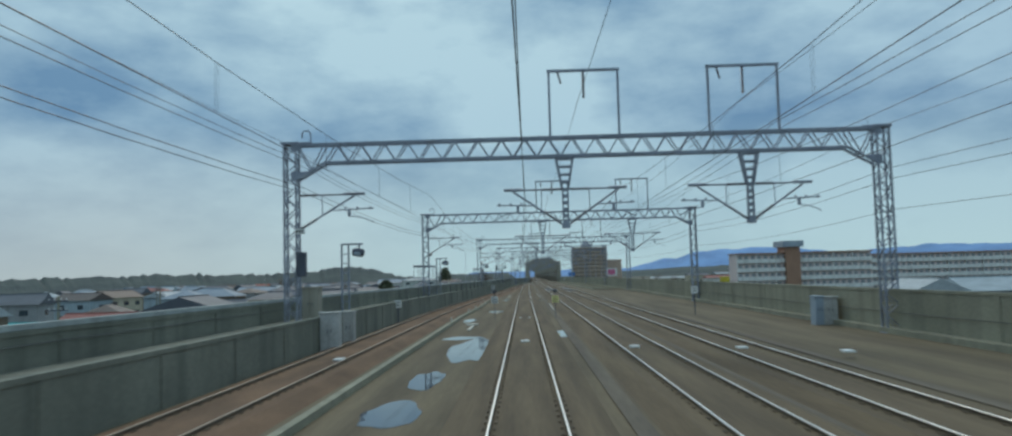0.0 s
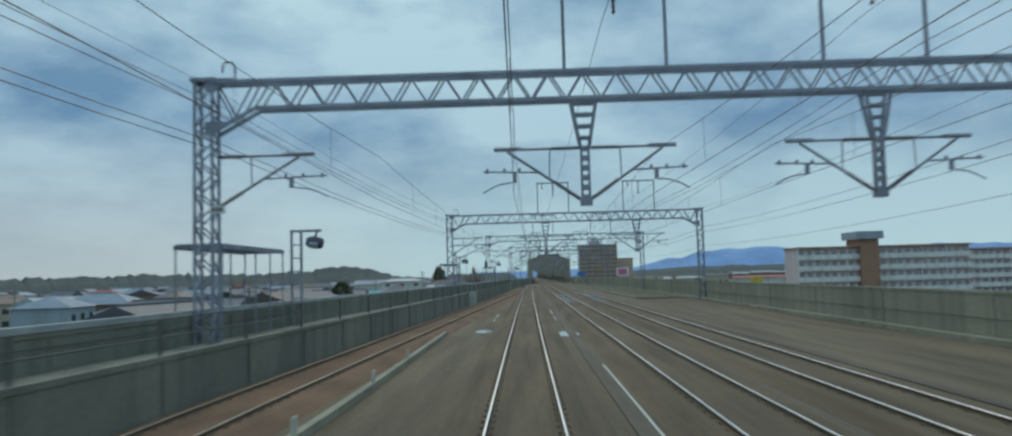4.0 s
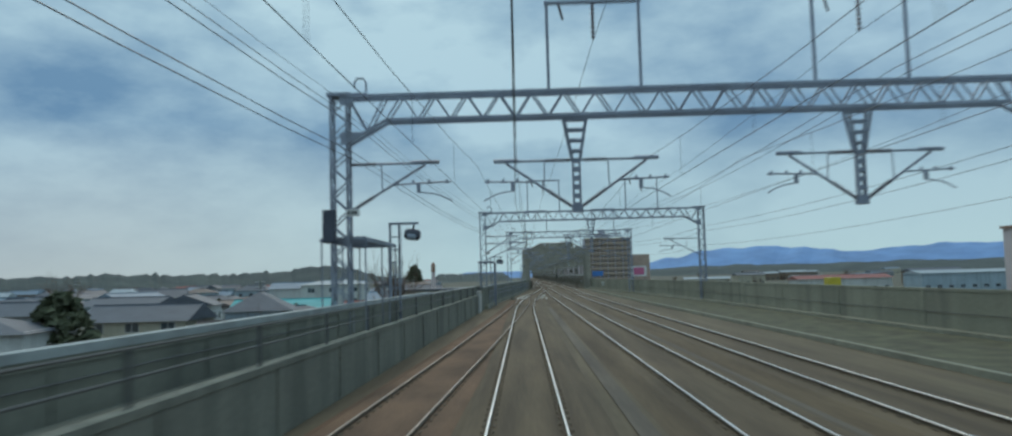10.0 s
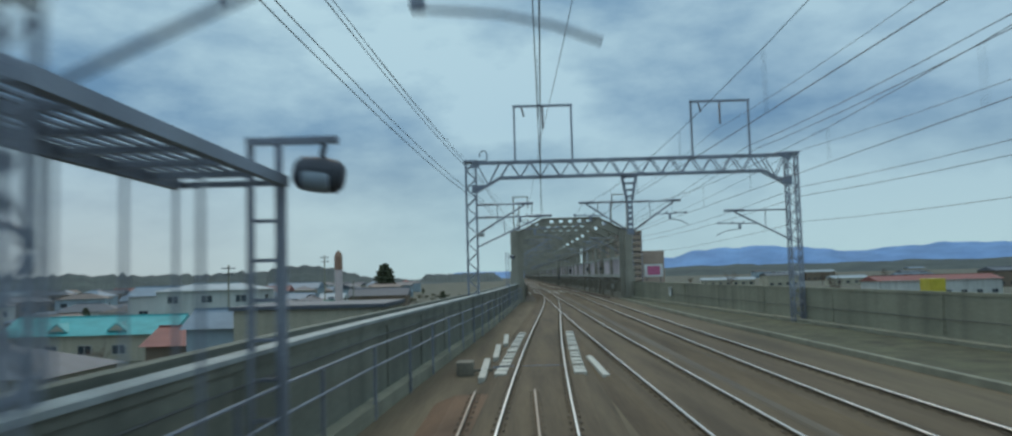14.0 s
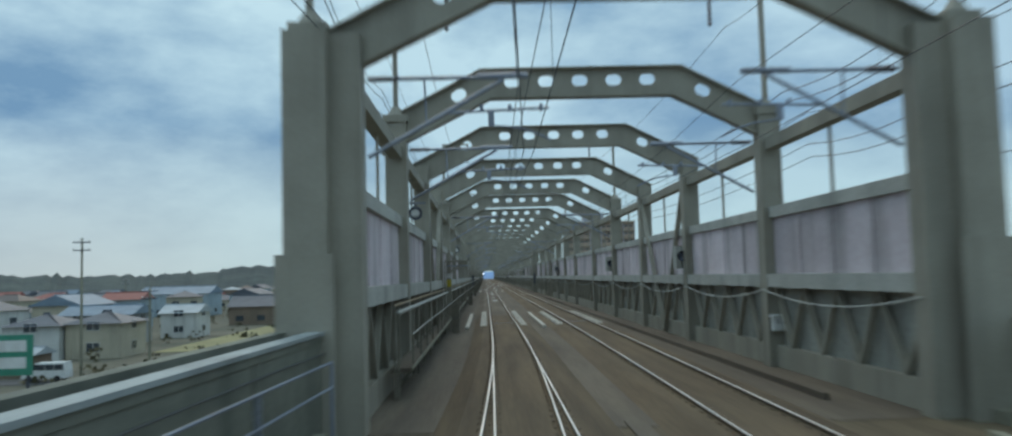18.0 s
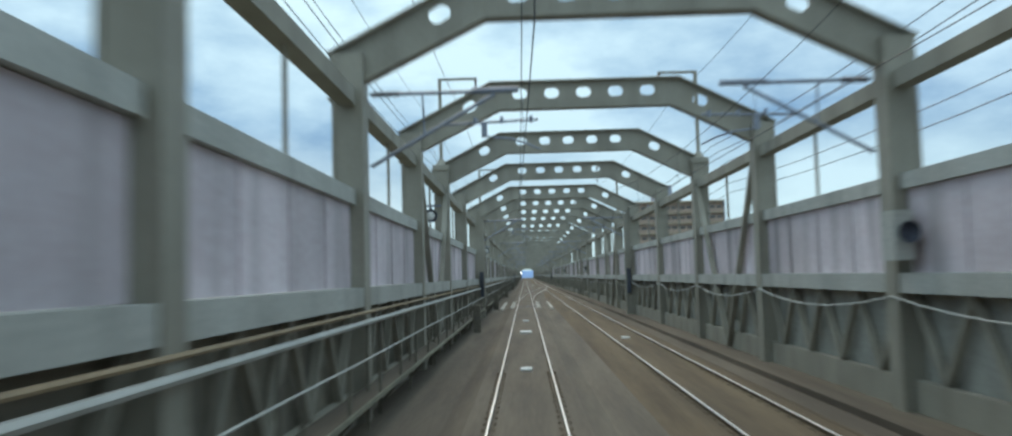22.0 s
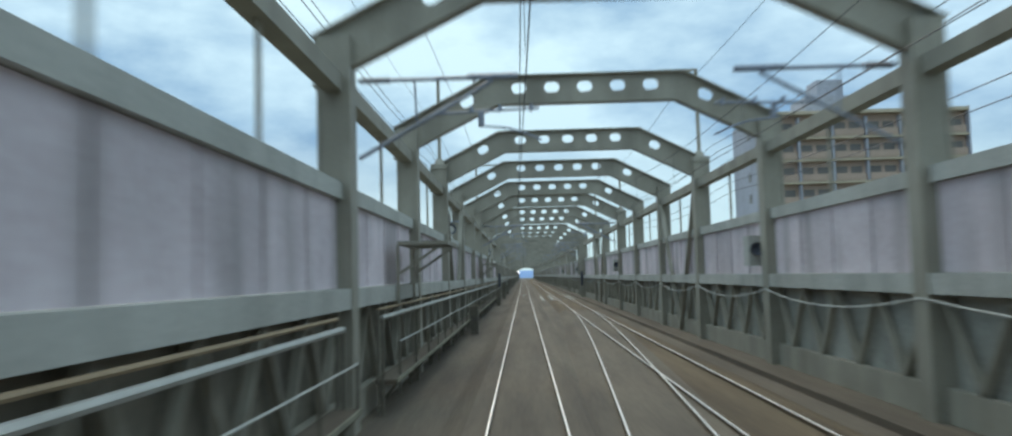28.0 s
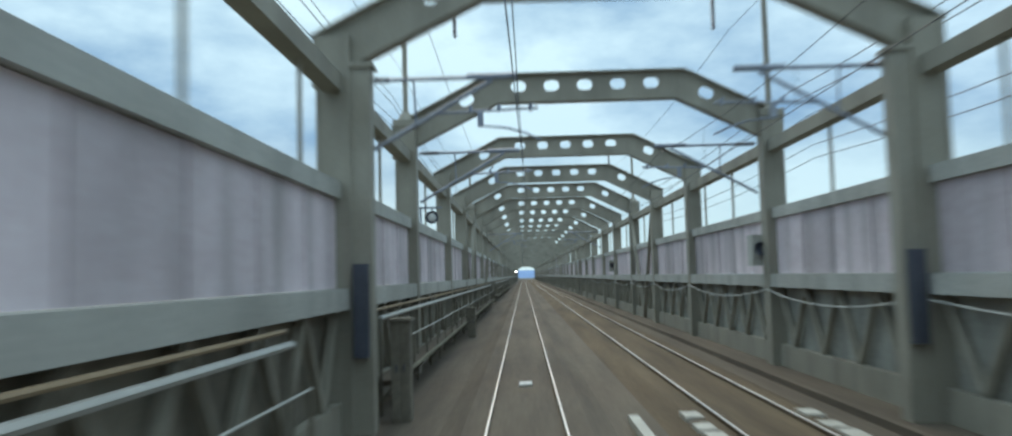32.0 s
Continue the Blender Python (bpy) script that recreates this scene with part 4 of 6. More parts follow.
house(-38, 95, 12, 9, 3.4, WALLS[1], ROOFS[1], "cream house with a reddish brown roof", rise=2.0, storeys=1)
house(-43, 500, 18.5, 9, 4.1, WALLS[3], ROOFS[0], "long dark wooden house with a grey slate roof", rise=2.3, storeys=1)
house(-54, 424, 7.2, 8, 4.5, WALLS[0], ROOFS[0], "white house with a dark low roof", hip=True, rise=1.4, storeys=2)
house(-46.6, 425, 7.0, 8, 4.6, WALLS[1], ROOFS[0], "beige two storey house with a dark low roof", hip=True, rise=1.4, storeys=2)
house(-57, 448, 11, 8, 4.9, WALLS[2], ROOFS[3], "grey house with a blue tiled roof", rise=1.3)
house(-49.5, 462, 6.2, 7, 4.4, WALLS[0], ROOFS[4], "small white house with a pale metal roof", rise=1.3)
house(-76, 500, 8.5, 7, 6.3, WALLS[4], ROOFS[2], "two storey house with a bright red roof", rise=1.5)
house(-86, 560, 20, 12, 6.6, WALLS[4], ROOFS[3], "long pale hall with a blue grey roof", rise=2.0, storeys=1)
house(-62.5, 384, 11, 8, 7.4, WALLS[0], ROOFS[3], "white two storey house with a blue metal roof", rise=1.5)
house(-47, 403, 7, 4, 2.4, WALLS[3], ROOFS[4], "dark carport with a pale curved roof", rise=0.6, storeys=0)
placed = [(-52.5, 340), (-46.2, 363), (-30, 312), (-25, 306), (-16, 305), (-47, 262), (-30, 247), (-38, 292), (-70, 110), (-38, 95), (-43, 500), (-54, 424), (-46.6, 425), (-57, 448), (-49.5, 462), (-76, 500), (-86, 560), (-47, 403)]
while len(placed) < 190:
    y = R.uniform(30, 820)
    x = -R.uniform(24, 60 + y * 0.4)
    if any(abs(x - a) < 13.5 and abs(y - b) < 12 for a, b in placed) or (y > 400 and x > -48) or (300 < y < 520 and x > -64):
        continue
    placed.append((x, y))
    wi, ri = R.randrange(5), R.choice((0, 0, 0, 1, 1, 3, 3, 4, 0, 2))
    st = R.choice((1, 2, 2))
    if x > -70 and ri in (3, 4):
        ri = 0
    house(x, y, R.uniform(9, 15), R.uniform(7, 9.5), 0.6 + 2.7 * st, WALLS[wi], ROOFS[ri], "%s %s house with %s roof" % (WN[wi], "two storey" if st == 2 else "low", RN[ri]), R.random() < 0.4, R.uniform(-20, 20) + R.choice((0, 90)), R.uniform(1.2, 2.1), st)
for i in range(26):
    y = R.uniform(420, 1100)
    x = 60 + R.uniform(10, 420)
    wi, ri = R.randrange(5), R.choice((0, 1, 3, 4, 4))
    house(x, y, R.uniform(12, 34), R.uniform(9, 14), R.uniform(3.4, 6.5), WALLS[wi], ROOFS[ri], "%s low building with %s roof" % (WN[wi], RN[ri]), False, R.uniform(-15, 15), 1.2, 1)

house(55, 117, 11, 7.4, 5.6, WALLS[1], ROOFS[4], "house with a pale metal gable roof beyond the parapet", turn=90, rise=1.7)
house(73, 120, 24, 9, 5.5, WALLS[2], ROOFS[4], "long low building with a pale metal roof", rise=1.7, storeys=1)
house(118, 470, 34, 12, 5.0, WALLS[0], ROOFS[2], "long white hall with a red roof", rise=1.2, storeys=1)
house(160, 455, 44, 14, 6.2, WALLS[4], ROOFS[4], "long pale blue hall with a pale roof", rise=0.9, storeys=1)

# open yard, streets, street lamp and van
YARD = material("yellowish_dry_grass", (0.3, 0.27, 0.13), (0.22, 0.2, 0.1), 0.95, scale=4, fine=2, bump=0.3)
ASPHALT = material("worn_asphalt", (0.09, 0.09, 0.092), (0.06, 0.06, 0.062), 0.9, scale=5, fine=4, bump=0.2)
bm = B()
box(bm, -42, -20, 428, 491, GROUND - 0.2, GROUND + 0.05)
solid("yard_grass", bm, YARD, "open yard of dry yellowish grass", "field", kind="structure")
for k, (x0, x1, y0, y1) in enumerate(((-300, -16, 394, 398.5), (-260, -38, 276, 280), (-69, -65.5, 280.2, 393.8), (-200, -38, 172, 176))):
    bm = B()
    box(bm, x0, x1, y0, y1, GROUND - 0.2, GROUND + 0.04)
    solid("road", bm, ASPHALT, "narrow grey asphalt street of the town", "road", kind="structure")
t = thing("street_lamp", pose(-45.9, 392.8, GROUND), "tall grey street lamp with a curved arm", "street lamp", "street lamps")
bm = B()
tube(bm, [(0, 0, -0.2), (0, 0, 6.8), (0.15, 0, 7.6), (0.6, 0, 8.2), (1.3, 0, 8.45), (1.9, 0, 8.45)], 0.09, 8)
part("pole", bm, WHITE, t)
bm = B()
box(bm, 1.7, 2.4, -0.13, 0.13, 8.36, 8.5)
part("lamp_head", bm, STEEL, t)
t = thing("van", pose(-39.5, 396.4, GROUND + 0.04), "white parked van with dark windows", "car")
bm = B()
hull = [(-2.1, 0.35), (-2.12, 1.0), (-1.3, 1.15), (-0.75, 1.85), (1.95, 1.9), (2.1, 1.1), (2.1, 0.35)]
va = [[bm.verts.new((px, s * (0.8 if pz < 1.2 else 0.7), pz)) for px, pz in hull] for s in (-1, 1)]
bm.faces.new(va[0])
bm.faces.new(va[1][::-1])
for i in range(len(hull)):
    j = (i + 1) % len(hull)
    bm.faces.new((va[0][i], va[1][i], va[1][j], va[0][j]))
part("body", bm, WHITE, t)
for x0, x1 in ((-0.95, 0.1), (0.2, 1.0), (1.1, 1.85)):
    bm = B()
    box(bm, x0, x1, -0.84, -0.7, 1.2, 1.7)
    part("window", bm, GLASS, t)
for px in (-1.35, 1.35):
    for s in (-0.72, 0.72):
        bm = B()
        lathe(bm, [(0.1, -0.1), (0.32, -0.1), (0.32, 0.1), (0.1, 0.1)], (px, s, 0.32), axis="y", sides=14)
        part("wheel", bm, INK, t)

GREENGLASS = material("green_tinted_sheet", (0.07, 0.3, 0.2), (0.05, 0.24, 0.16), 0.4, scale=1, bump=0)
# beige walled yard
t = thing("storage_hall", pose(-16, 299, GROUND), "plain beige storage hall with a dark flat roof", "building")
bm = B()
box(bm, -5.8, 5.8, 0, 12, -0.2, 7.0)
part("wall", bm, WALLS[1], t)
bm = B()
box(bm, -6.1, 6.1, -0.3, 12.3, 7.0, 7.3)
part("roof", bm, ROOFS[0], t)
for k in range(2):
    bm = B()
    box(bm, -4.8 + k * 3.1, -1.8 + k * 3.1, -0.06, 0.0, 3.4, 4.7)
    part("window", bm, GREENGLASS, t, "green tinted window strip")
t = thing("green_billboard", pose(-30.5, 374, GROUND), "green billboard with pale fields on posts", "billboard")
bm = B()
box(bm, -1.6, 1.6, -0.1, 0.1, 3.0, 5.9)
part("board", bm, GREENGLASS, t)
for k in range(2):
    bm = B()
    box(bm, -1.2, 1.2, -0.13, -0.104, 3.5 + k * 1.2, 4.3 + k * 1.2)
    part("printed_field", bm, WHITE, t, "pale printed field")
for k in (-1.2, 1.2):
    bm = B()
    box(bm, k - 0.08, k + 0.08, 0.1, 0.26, -0.2, 5.6)
    part("post", bm, DARKSTEEL, t)


# ---- housing block and apartment block ----
PINKW = material("pinkish_render", (0.66, 0.56, 0.53), (0.58, 0.48, 0.46), 0.8, scale=5, fine=6)
ORANGE = material("orange_brown_tile", (0.36, 0.21, 0.14), (0.31, 0.18, 0.12), 0.7, scale=3, fine=6)
PALEGLASS = material("reflecting_window_glass", (0.34, 0.35, 0.36), (0.27, 0.28, 0.29), 0.15, bump=0, spec=0.8)
TANK = material("blue_grey_tank", (0.33, 0.39, 0.45), (0.28, 0.33, 0.38), 0.6, scale=3)


def housing(x0, x1, y, top, label, tower=None):
    t = thing("housing_block", pose(x0, y, GROUND), label, "apartment building", "housing blocks")
    L, H, n = x1 - x0, top - GROUND, 5
    s = H / n
    bm = B()
    box(bm, 0, L, 0.75, 11, 0, H)
    part("wall", bm, PINKW, t)
    bm = B()
    box(bm, -0.3, L + 0.3, -0.1, 11.3, H, H + 0.35)
    part("roof", bm, ORANGE, t, "brownish flat roof edge")
    wm = B()
    box(wm, -0.55, 0.55, 0.69, 0.75, 0.55, 1.7)
    wm = mesh_of(wm, "window", PALEGLASS)
    pm = B()
    box(pm, -0.09, 0.09, 0.05, 0.75, 0, s - 0.25)
    pm = mesh_of(pm, "divider", WHITE)
    for k in range(n):
        bm = B()
        box(bm, 0, L, 0.0, 0.75, k * s - 0.1, k * s + 0.12)
        box(bm, 0, L, 0.0, 0.1, k * s + 0.12, k * s + 1.15)
        part("balcony", bm, WHITE, t, "white balcony front")
        m = int(L / 2.0)
        for i in range(m):
            part("window", wm, PALEGLASS, t, at=pose((i + 0.5) * L / m, 0, k * s + 0.5))
            if i % 3 == 0:
                part("divider", pm, WHITE, t, at=pose((i + 0.02) * L / m, 0, k * s + 0.12))
    if tower:
        a, b, zt = tower
        bm = B()
        box(bm, a - x0, b - x0, -1.2, 8, 0, zt - 1.9 - GROUND)
        part("stair_tower", bm, ORANGE, t, "orange brown stair tower")
        bm = B()
        box(bm, a - x0 - 1, b - x0 + 1, -2.0, 8.6, zt - 1.9 - GROUND, zt - GROUND)
        part("water_tank", bm, TANK, t, "blue grey tank on the tower")
    return t


housing(67.5, 110, 265, 7.4, "long pale pinkish housing block with balconies and orange tower", (82.6, 87.0, 11.3))
housing(117, 190, 292, 6.6, "long pale housing block with balcony rows")

BROWN = material("brown_apartment_tile", (0.5, 0.37, 0.29), (0.43, 0.32, 0.25), 0.8, scale=5, fine=6)
BANDY = material("yellowish_balcony_band", (0.56, 0.47, 0.34), (0.48, 0.4, 0.29), 0.8, scale=4, fine=6)
GABLE = material("pale_blue_grey_gable", (0.46, 0.47, 0.52), (0.4, 0.41, 0.46), 0.8, scale=6, fine=5, dirt_amount=0.2)




BROWNGLASS = material("brownish_window_glass", (0.19, 0.17, 0.15), (0.14, 0.125, 0.11), 0.35, bump=0, spec=0.5)


def apartment(x0, x1, y0, y1, top):
    t = thing("apartment_block", pose(x0, y0, GROUND), "tall brown apartment block with yellowish balcony bands", "apartment building")
    L, D, H, s = x1 - x0, y1 - y0, top - GROUND, 2.88
    n = int(H / s)
    bm = B()
    box(bm, 0.25, L - 0.25, 0.8, D, 0, H)
    part("wall", bm, BROWN, t)
    bm = B()
    box(bm, 0, 0.25, 0, D, 0, H + 0.6)
    part("gable_wall", bm, GABLE, t, "pale blue grey end wall")
    bm = B()
    box(bm, L - 0.25, L, 0, D, 0, H + 0.6)
    part("gable_wall", bm, GABLE, t, "pale blue grey end wall")
    bm = B()
    box(bm, 0.25, L - 0.25, -0.3, D, H, H + 0.45)
    part("roof", bm, BANDY, t, "flat roof with a yellowish edge")
    wm = B()
    box(wm, -0.7, 0.7, 0.73, 0.8, 0.1, 1.8)
    wm = mesh_of(wm, "window", BROWNGLASS)
    rm = B()
    box(rm, -1.9, 1.9, 0.0, 0.05, 0.1, 0.95)
    rm = mesh_of(rm, "railing", BROWN)
    dm = B()
    box(dm, -0.12, 0.12, 0.02, 0.8, 0, s - 0.35)
    dm = mesh_of(dm, "divider", GABLE)
    sw = B()
    box(sw, -0.06, 0.0, -0.6, 0.6, 0, 1.2)
    sw = mesh_of(sw, "window", BROWNGLASS)
    for k in range(n):
        z = H - (k + 1) * s
        bm = B()
        box(bm, 0.25, L - 0.25, -0.05, 0.8, z - 0.28, z)
        part("balcony", bm, BANDY, t, "yellowish balcony slab")
        m = 6
        for i in range(m):
            x = 0.25 + (i + 0.5) * (L - 0.5) / m
            part("window", wm, BROWNGLASS, t, at=pose(x - 0.95, 0, z + 0.1))
            part("window", wm, BROWNGLASS, t, at=pose(x + 0.95, 0, z + 0.1))
            part("railing", rm, BROWN, t, at=pose(x, 0, z))
            part("divider", dm, GABLE, t, at=pose(0.3 + i * (L - 0.5) / m, 0, z))
        part("window", sw, BROWNGLASS, t, at=pose(0, D * 0.45, z + 0.8))
    bm = B()
    box(bm, 7, 15, 4, 10, H + 0.45, H + 3.2)
    box(bm, 9, 12.5, 5, 9, H + 3.2, H + 5.6)
    part("penthouse", bm, GABLE, t, "pale lift house on the roof")


apartment(36, 62.5, 633.5, 648.5, 22.3)
bm = B()
box(bm, 62.6, 74, 640, 655, GROUND, 13)
solid("annex_block", bm, BROWN, "lower brown block beside the apartment building", "apartment building")

# ---- trees ----
BARK = material("grey_brown_bark", (0.13, 0.1, 0.08), (0.09, 0.07, 0.055), 0.95, scale=0.5, fine=12, bump=0.5)
NEEDLE = material("dark_conifer_leaf", (0.14, 0.15, 0.085), (0.09, 0.1, 0.06), 0.9, scale=0.7, fine=5, vary=0.2)
TWIG = material("reddish_bare_twigs", (0.16, 0.105, 0.075), (0.11, 0.075, 0.055), 0.95, scale=0.8, fine=6, vary=0.15)


def limb(bm, a, d, length, r, level, rng, top, dev=0.85):
    r = max(r, 0.008)
    steps_n = 3
    p = Vector(a)
    pts = [p.copy()]
    for i in range(steps_n):
        d = (d + Vector((rng.uniform(-1, 1), rng.uniform(-1, 1), rng.uniform(-0.3, 0.5))) * 0.16).normalized()
        p = p + d * (length / steps_n)
        pts.append(p.copy())
    for i, (q, s) in enumerate(zip(pts, pts[1:])):
        bar(bm, q, s, 2 * r * (1 - 0.2 * i), sides=5 if level < 2 else 3)
    if level < top:
        for k in range(4 if level < 2 else 3):
            q = pts[1 + (k % 3)]
            e = (d + Vector((rng.uniform(-1, 1), rng.uniform(-1, 1), rng.uniform(-0.1, 0.8))) * dev).normalized()
            limb(bm, q, e, length * rng.uniform(0.55, 0.75), r * 0.55, level + 1, rng, top, dev)


def bare_tree(x, y, h, seed, label, spread=1.0, top=3, dev=0.85):
    rng = random.Random(seed)
    t = thing("tree", pose(x, y, GROUND), label, "tree", "bare trees")
    bm = B()
    z = h * 0.32
    bar(bm, (0, 0, -0.3), (0.05, 0, z), 0.07 * h ** 0.8 * 0.55, sides=7)
    part("trunk", bm, BARK, t)
    bm = B()
    for k in range(6):
        a = math.tau * k / 6 + rng.uniform(-0.4, 0.4)
        limb(bm, (0, 0, z * rng.uniform(0.8, 1.0)), Vector((math.cos(a) * spread, math.sin(a) * spread, 1.3)).normalized(), h * 0.3, 0.0055 * h, 0, rng, top, dev)
    part("crown", bm, TWIG, t, "bare leafless twigs")


def conifer(x, y, h, seed, label, slim=0.22, full=False):
    rng = random.Random(seed)
    t = thing("tree", pose(x, y, GROUND), label, "tree", "evergreens")
    bm = B()
    lathe(bm, [(h * 0.025, -0.2), (h * 0.008, h * 0.95)], sides=6)
    part("trunk", bm, BARK, t)
    bm = B()
    n = int(160 + h * 22)
    for i in range(n):
        f = rng.random() ** 0.8
        z = h * (0.1 + 0.9 * f)
        r = h * slim * (math.sin(math.pi * min(1.0, 0.12 + 0.88 * f)) ** 0.7 if full else (1 - f) ** 0.8) * rng.uniform(0.45, 1.1) + 0.1
        a = rng.uniform(0, math.tau)
        c = Vector((r * math.cos(a), r * math.sin(a), z))
        s = h * 0.055 * rng.uniform(0.6, 1.4)
        for j in range(3):
            d = Vector((rng.uniform(-1, 1), rng.uniform(-1, 1), rng.uniform(-0.9, 0.4))).normalized() * s * 1.6
            e = d.cross(Vector((rng.uniform(-1, 1), rng.uniform(-1, 1), rng.uniform(-1, 1)))).normalized() * s * 0.7
            v = [bm.verts.new(c + q) for q in (d * -0.4, e, d, -e)]
            bm.faces.new(v)
    part("crown", bm, NEEDLE, t, "dense dark green foliage")


bare_tree(-10.8, 230.5, 11.6, 3, "large bare deciduous tree beside the viaduct", 0.5, 4, 0.5)
for i in range(14):
    bare_tree(-13 - 0.9 * i + 5 * noise.noise((i, 0.3, 0)), 196 + 3.4 * i, 7.4 + 1.6 * noise.noise((i, 5.5, 0)), 40 + i, "bushy bare tree on the bank beside the viaduct", 1.2)
bare_tree(-96, 330, 14, 5, "tall bare tree standing over the houses")
bare_tree(-62, 305, 8, 8, "bare tree among houses")
conifer(-38.5, 227, 8.7, 4, "rounded dark green conifer beside the houses", 0.3, True)
conifer(-46, 182, 7.6, 6, "rounded dark green conifer among houses", 0.32, True)
conifer(-61.6, 630, 16, 9, "rounded dark evergreen by the houses", 0.27, True)
for i in range(34):
    y = R.uniform(60, 760)
    x = -R.uniform(16, 50 + y * 0.35)
    if any(abs(x - a) < 9 and abs(y - b) < 7 for a, b in placed):
        continue
    if R.random() < 0.55:
        bare_tree(x, y, R.uniform(4, 8), 100 + i, "small bare tree in a garden", 1.1)
    else:
        conifer(x, y, R.uniform(3, 7), 200 + i, "small dark evergreen in a garden", 0.32)
for i in range(10):
    x, y = R.uniform(60, 260), R.uniform(420, 800)
    bare_tree(x, y, R.uniform(7, 10), 300 + i, "bare tree beyond the parapet")

# ---- bank and shrubs ----
BANK = material("dark_grass_bank", (0.085, 0.08, 0.045), (0.05, 0.05, 0.03), 0.95, scale=3, fine=3, bump=0.5)
SHRUB = material("winter_shrub", (0.12, 0.1, 0.055), (0.06, 0.062, 0.035), 0.95, scale=1.2, fine=5, bump=0.2)
bm = B()
rows = []
for y in steps(60, 393, 6):
    far = -27 - 9 * noise.noise((y * 0.04, 2.2, 0)) - 3 * noise.noise((y * 0.21, 7.7, 0))
    near = x_wall_l(y) - walk_w(y) - 2.0
    rows.append([bm.verts.new(q) for q in ((far, y, GROUND - 0.1), (far + 1, y, GROUND + 0.09), (near - 6, y, GROUND + 0.3), (near, y, GROUND + 1.4))])
for p, q in zip(rows, rows[1:]):
    for k in range(3):
        bm.faces.new((p[k], p[k + 1], q[k + 1], q[k]))
solid("grass_bank", bm, BANK, "dark winter grass bank beside the viaduct", "bank", kind="structure")
RS = random.Random(21)
bm = B()
made = 0
while made < 620:
    y = RS.uniform(70, 640)
    x = -RS.uniform(9, 26) if (made % 2 and y < 390) else -RS.uniform(22, 60 + y * 0.22)
    if any(abs(x - a) < 9.5 and abs(y - b) < 6.5 for a, b in placed) or x > x_wall_l(min(y, 330)) - 6:
        continue
    made += 1
    h, w = RS.uniform(0.5, 1.7), RS.uniform(0.5, 1.5)
    for k in range(16):
        c = Vector((x + RS.gauss(0, w * 0.6), y + RS.gauss(0, w * 0.6), GROUND + 0.1 + h * RS.random() ** 0.8))
        d = Vector((RS.uniform(-1, 1), RS.uniform(-1, 1), RS.uniform(-0.4, 0.9))).normalized() * RS.uniform(0.25, 0.5)
        e = d.cross(Vector((RS.uniform(-1, 1), RS.uniform(-1, 1), RS.uniform(-1, 1)))).normalized() * 0.28
        bm.faces.new([bm.verts.new(c + q) for q in (d * -0.6, e, d, -e)])
solid("shrubs", bm, SHRUB, "brown green winter shrubs among the gardens", "shrubs", kind="stuff")

# ---- tower, masts, poles ----
t = thing("chimney_tower", pose(-16.9, 315, GROUND), "slim pale pinkish tower with an orange band", "tower")
bm = B()
lathe(bm, [(0.42, -0.2), (0.38, 10.2)], sides=14)
part("shaft", bm, PINKW, t)
bm = B()
lathe(bm, [(0.4, 10.2), (0.4, 11.5), (0.25, 11.9), (0.05, 12.1)], sides=14)
part("cap", bm, ORANGE, t, "orange brown domed cap")
t = thing("radio_mast", pose(-22.8, 315, GROUND), "tall thin lattice radio mast", "mast")
bm = B()
for k in range(3):
    a = math.tau * k / 3
    bar(bm, (0.24 * math.cos(a), 0.24 * math.sin(a), 0), (0.06 * math.cos(a), 0.06 * math.sin(a), 12.5), 0.05)
bar(bm, (0, 0, 12), (0, 0, 18.6), 0.07)
part("legs", bm, STEEL, t)
bm = B()
for i in range(24):
    a, b = math.tau * i / 3, math.tau * (i + 1) / 3
    bar(bm, (0.19 * math.cos(a), 0.19 * math.sin(a), i * 0.5), (0.19 * math.cos(b), 0.19 * math.sin(b), i * 0.5 + 0.5), 0.025)
part("bracing", bm, STEEL, t)


def utility_pole(x, y, h):
    t = thing("utility_pole", pose(x, y, GROUND), "grey concrete utility pole with cross arms", "utility pole", "utility poles")
    bm = B()
    lathe(bm, [(0.17, -0.2), (0.1, h)], sides=8)
    part("pole", bm, CONCRETE, t)
    for k in range(2):
        bm = B()
        box(bm, -0.9, 0.9, -0.14, -0.04, h - 0.5 - k * 0.8, h - 0.4 - k * 0.8)
        arm = part("cross_arm", bm, DARKSTEEL, t)
        for s in (-0.75, -0.3, 0.3, 0.75):
            bm = B()
            lathe(bm, [(0.03, 0), (0.06, 0.06), (0.03, 0.2)], (s, -0.09, h - 0.4 - k * 0.8), sides=6)
            part("pin_insulator", bm, WHITE, arm)


for x, y, h in ((-36, 339, 11.5), (-37.5, 399, 14.2), (-45, 300, 9.5), (-70, 250, 9), (-35, 160, 8.5), (-58, 130, 9), (-33, 405, 9), (-85, 520, 11), (-40, 70, 8.5), (-90, 200, 9), (-120, 380, 11)):
    utility_pole(x, y, h)


# ---- overhead wires ----
SUPPORTS = [-14.0] + [g[0] for g in GANTRIES] + [329.5] + [y for y in MASTED if y > 340] + [711.0, 765.0, 819.0, 873.0, 927.0]


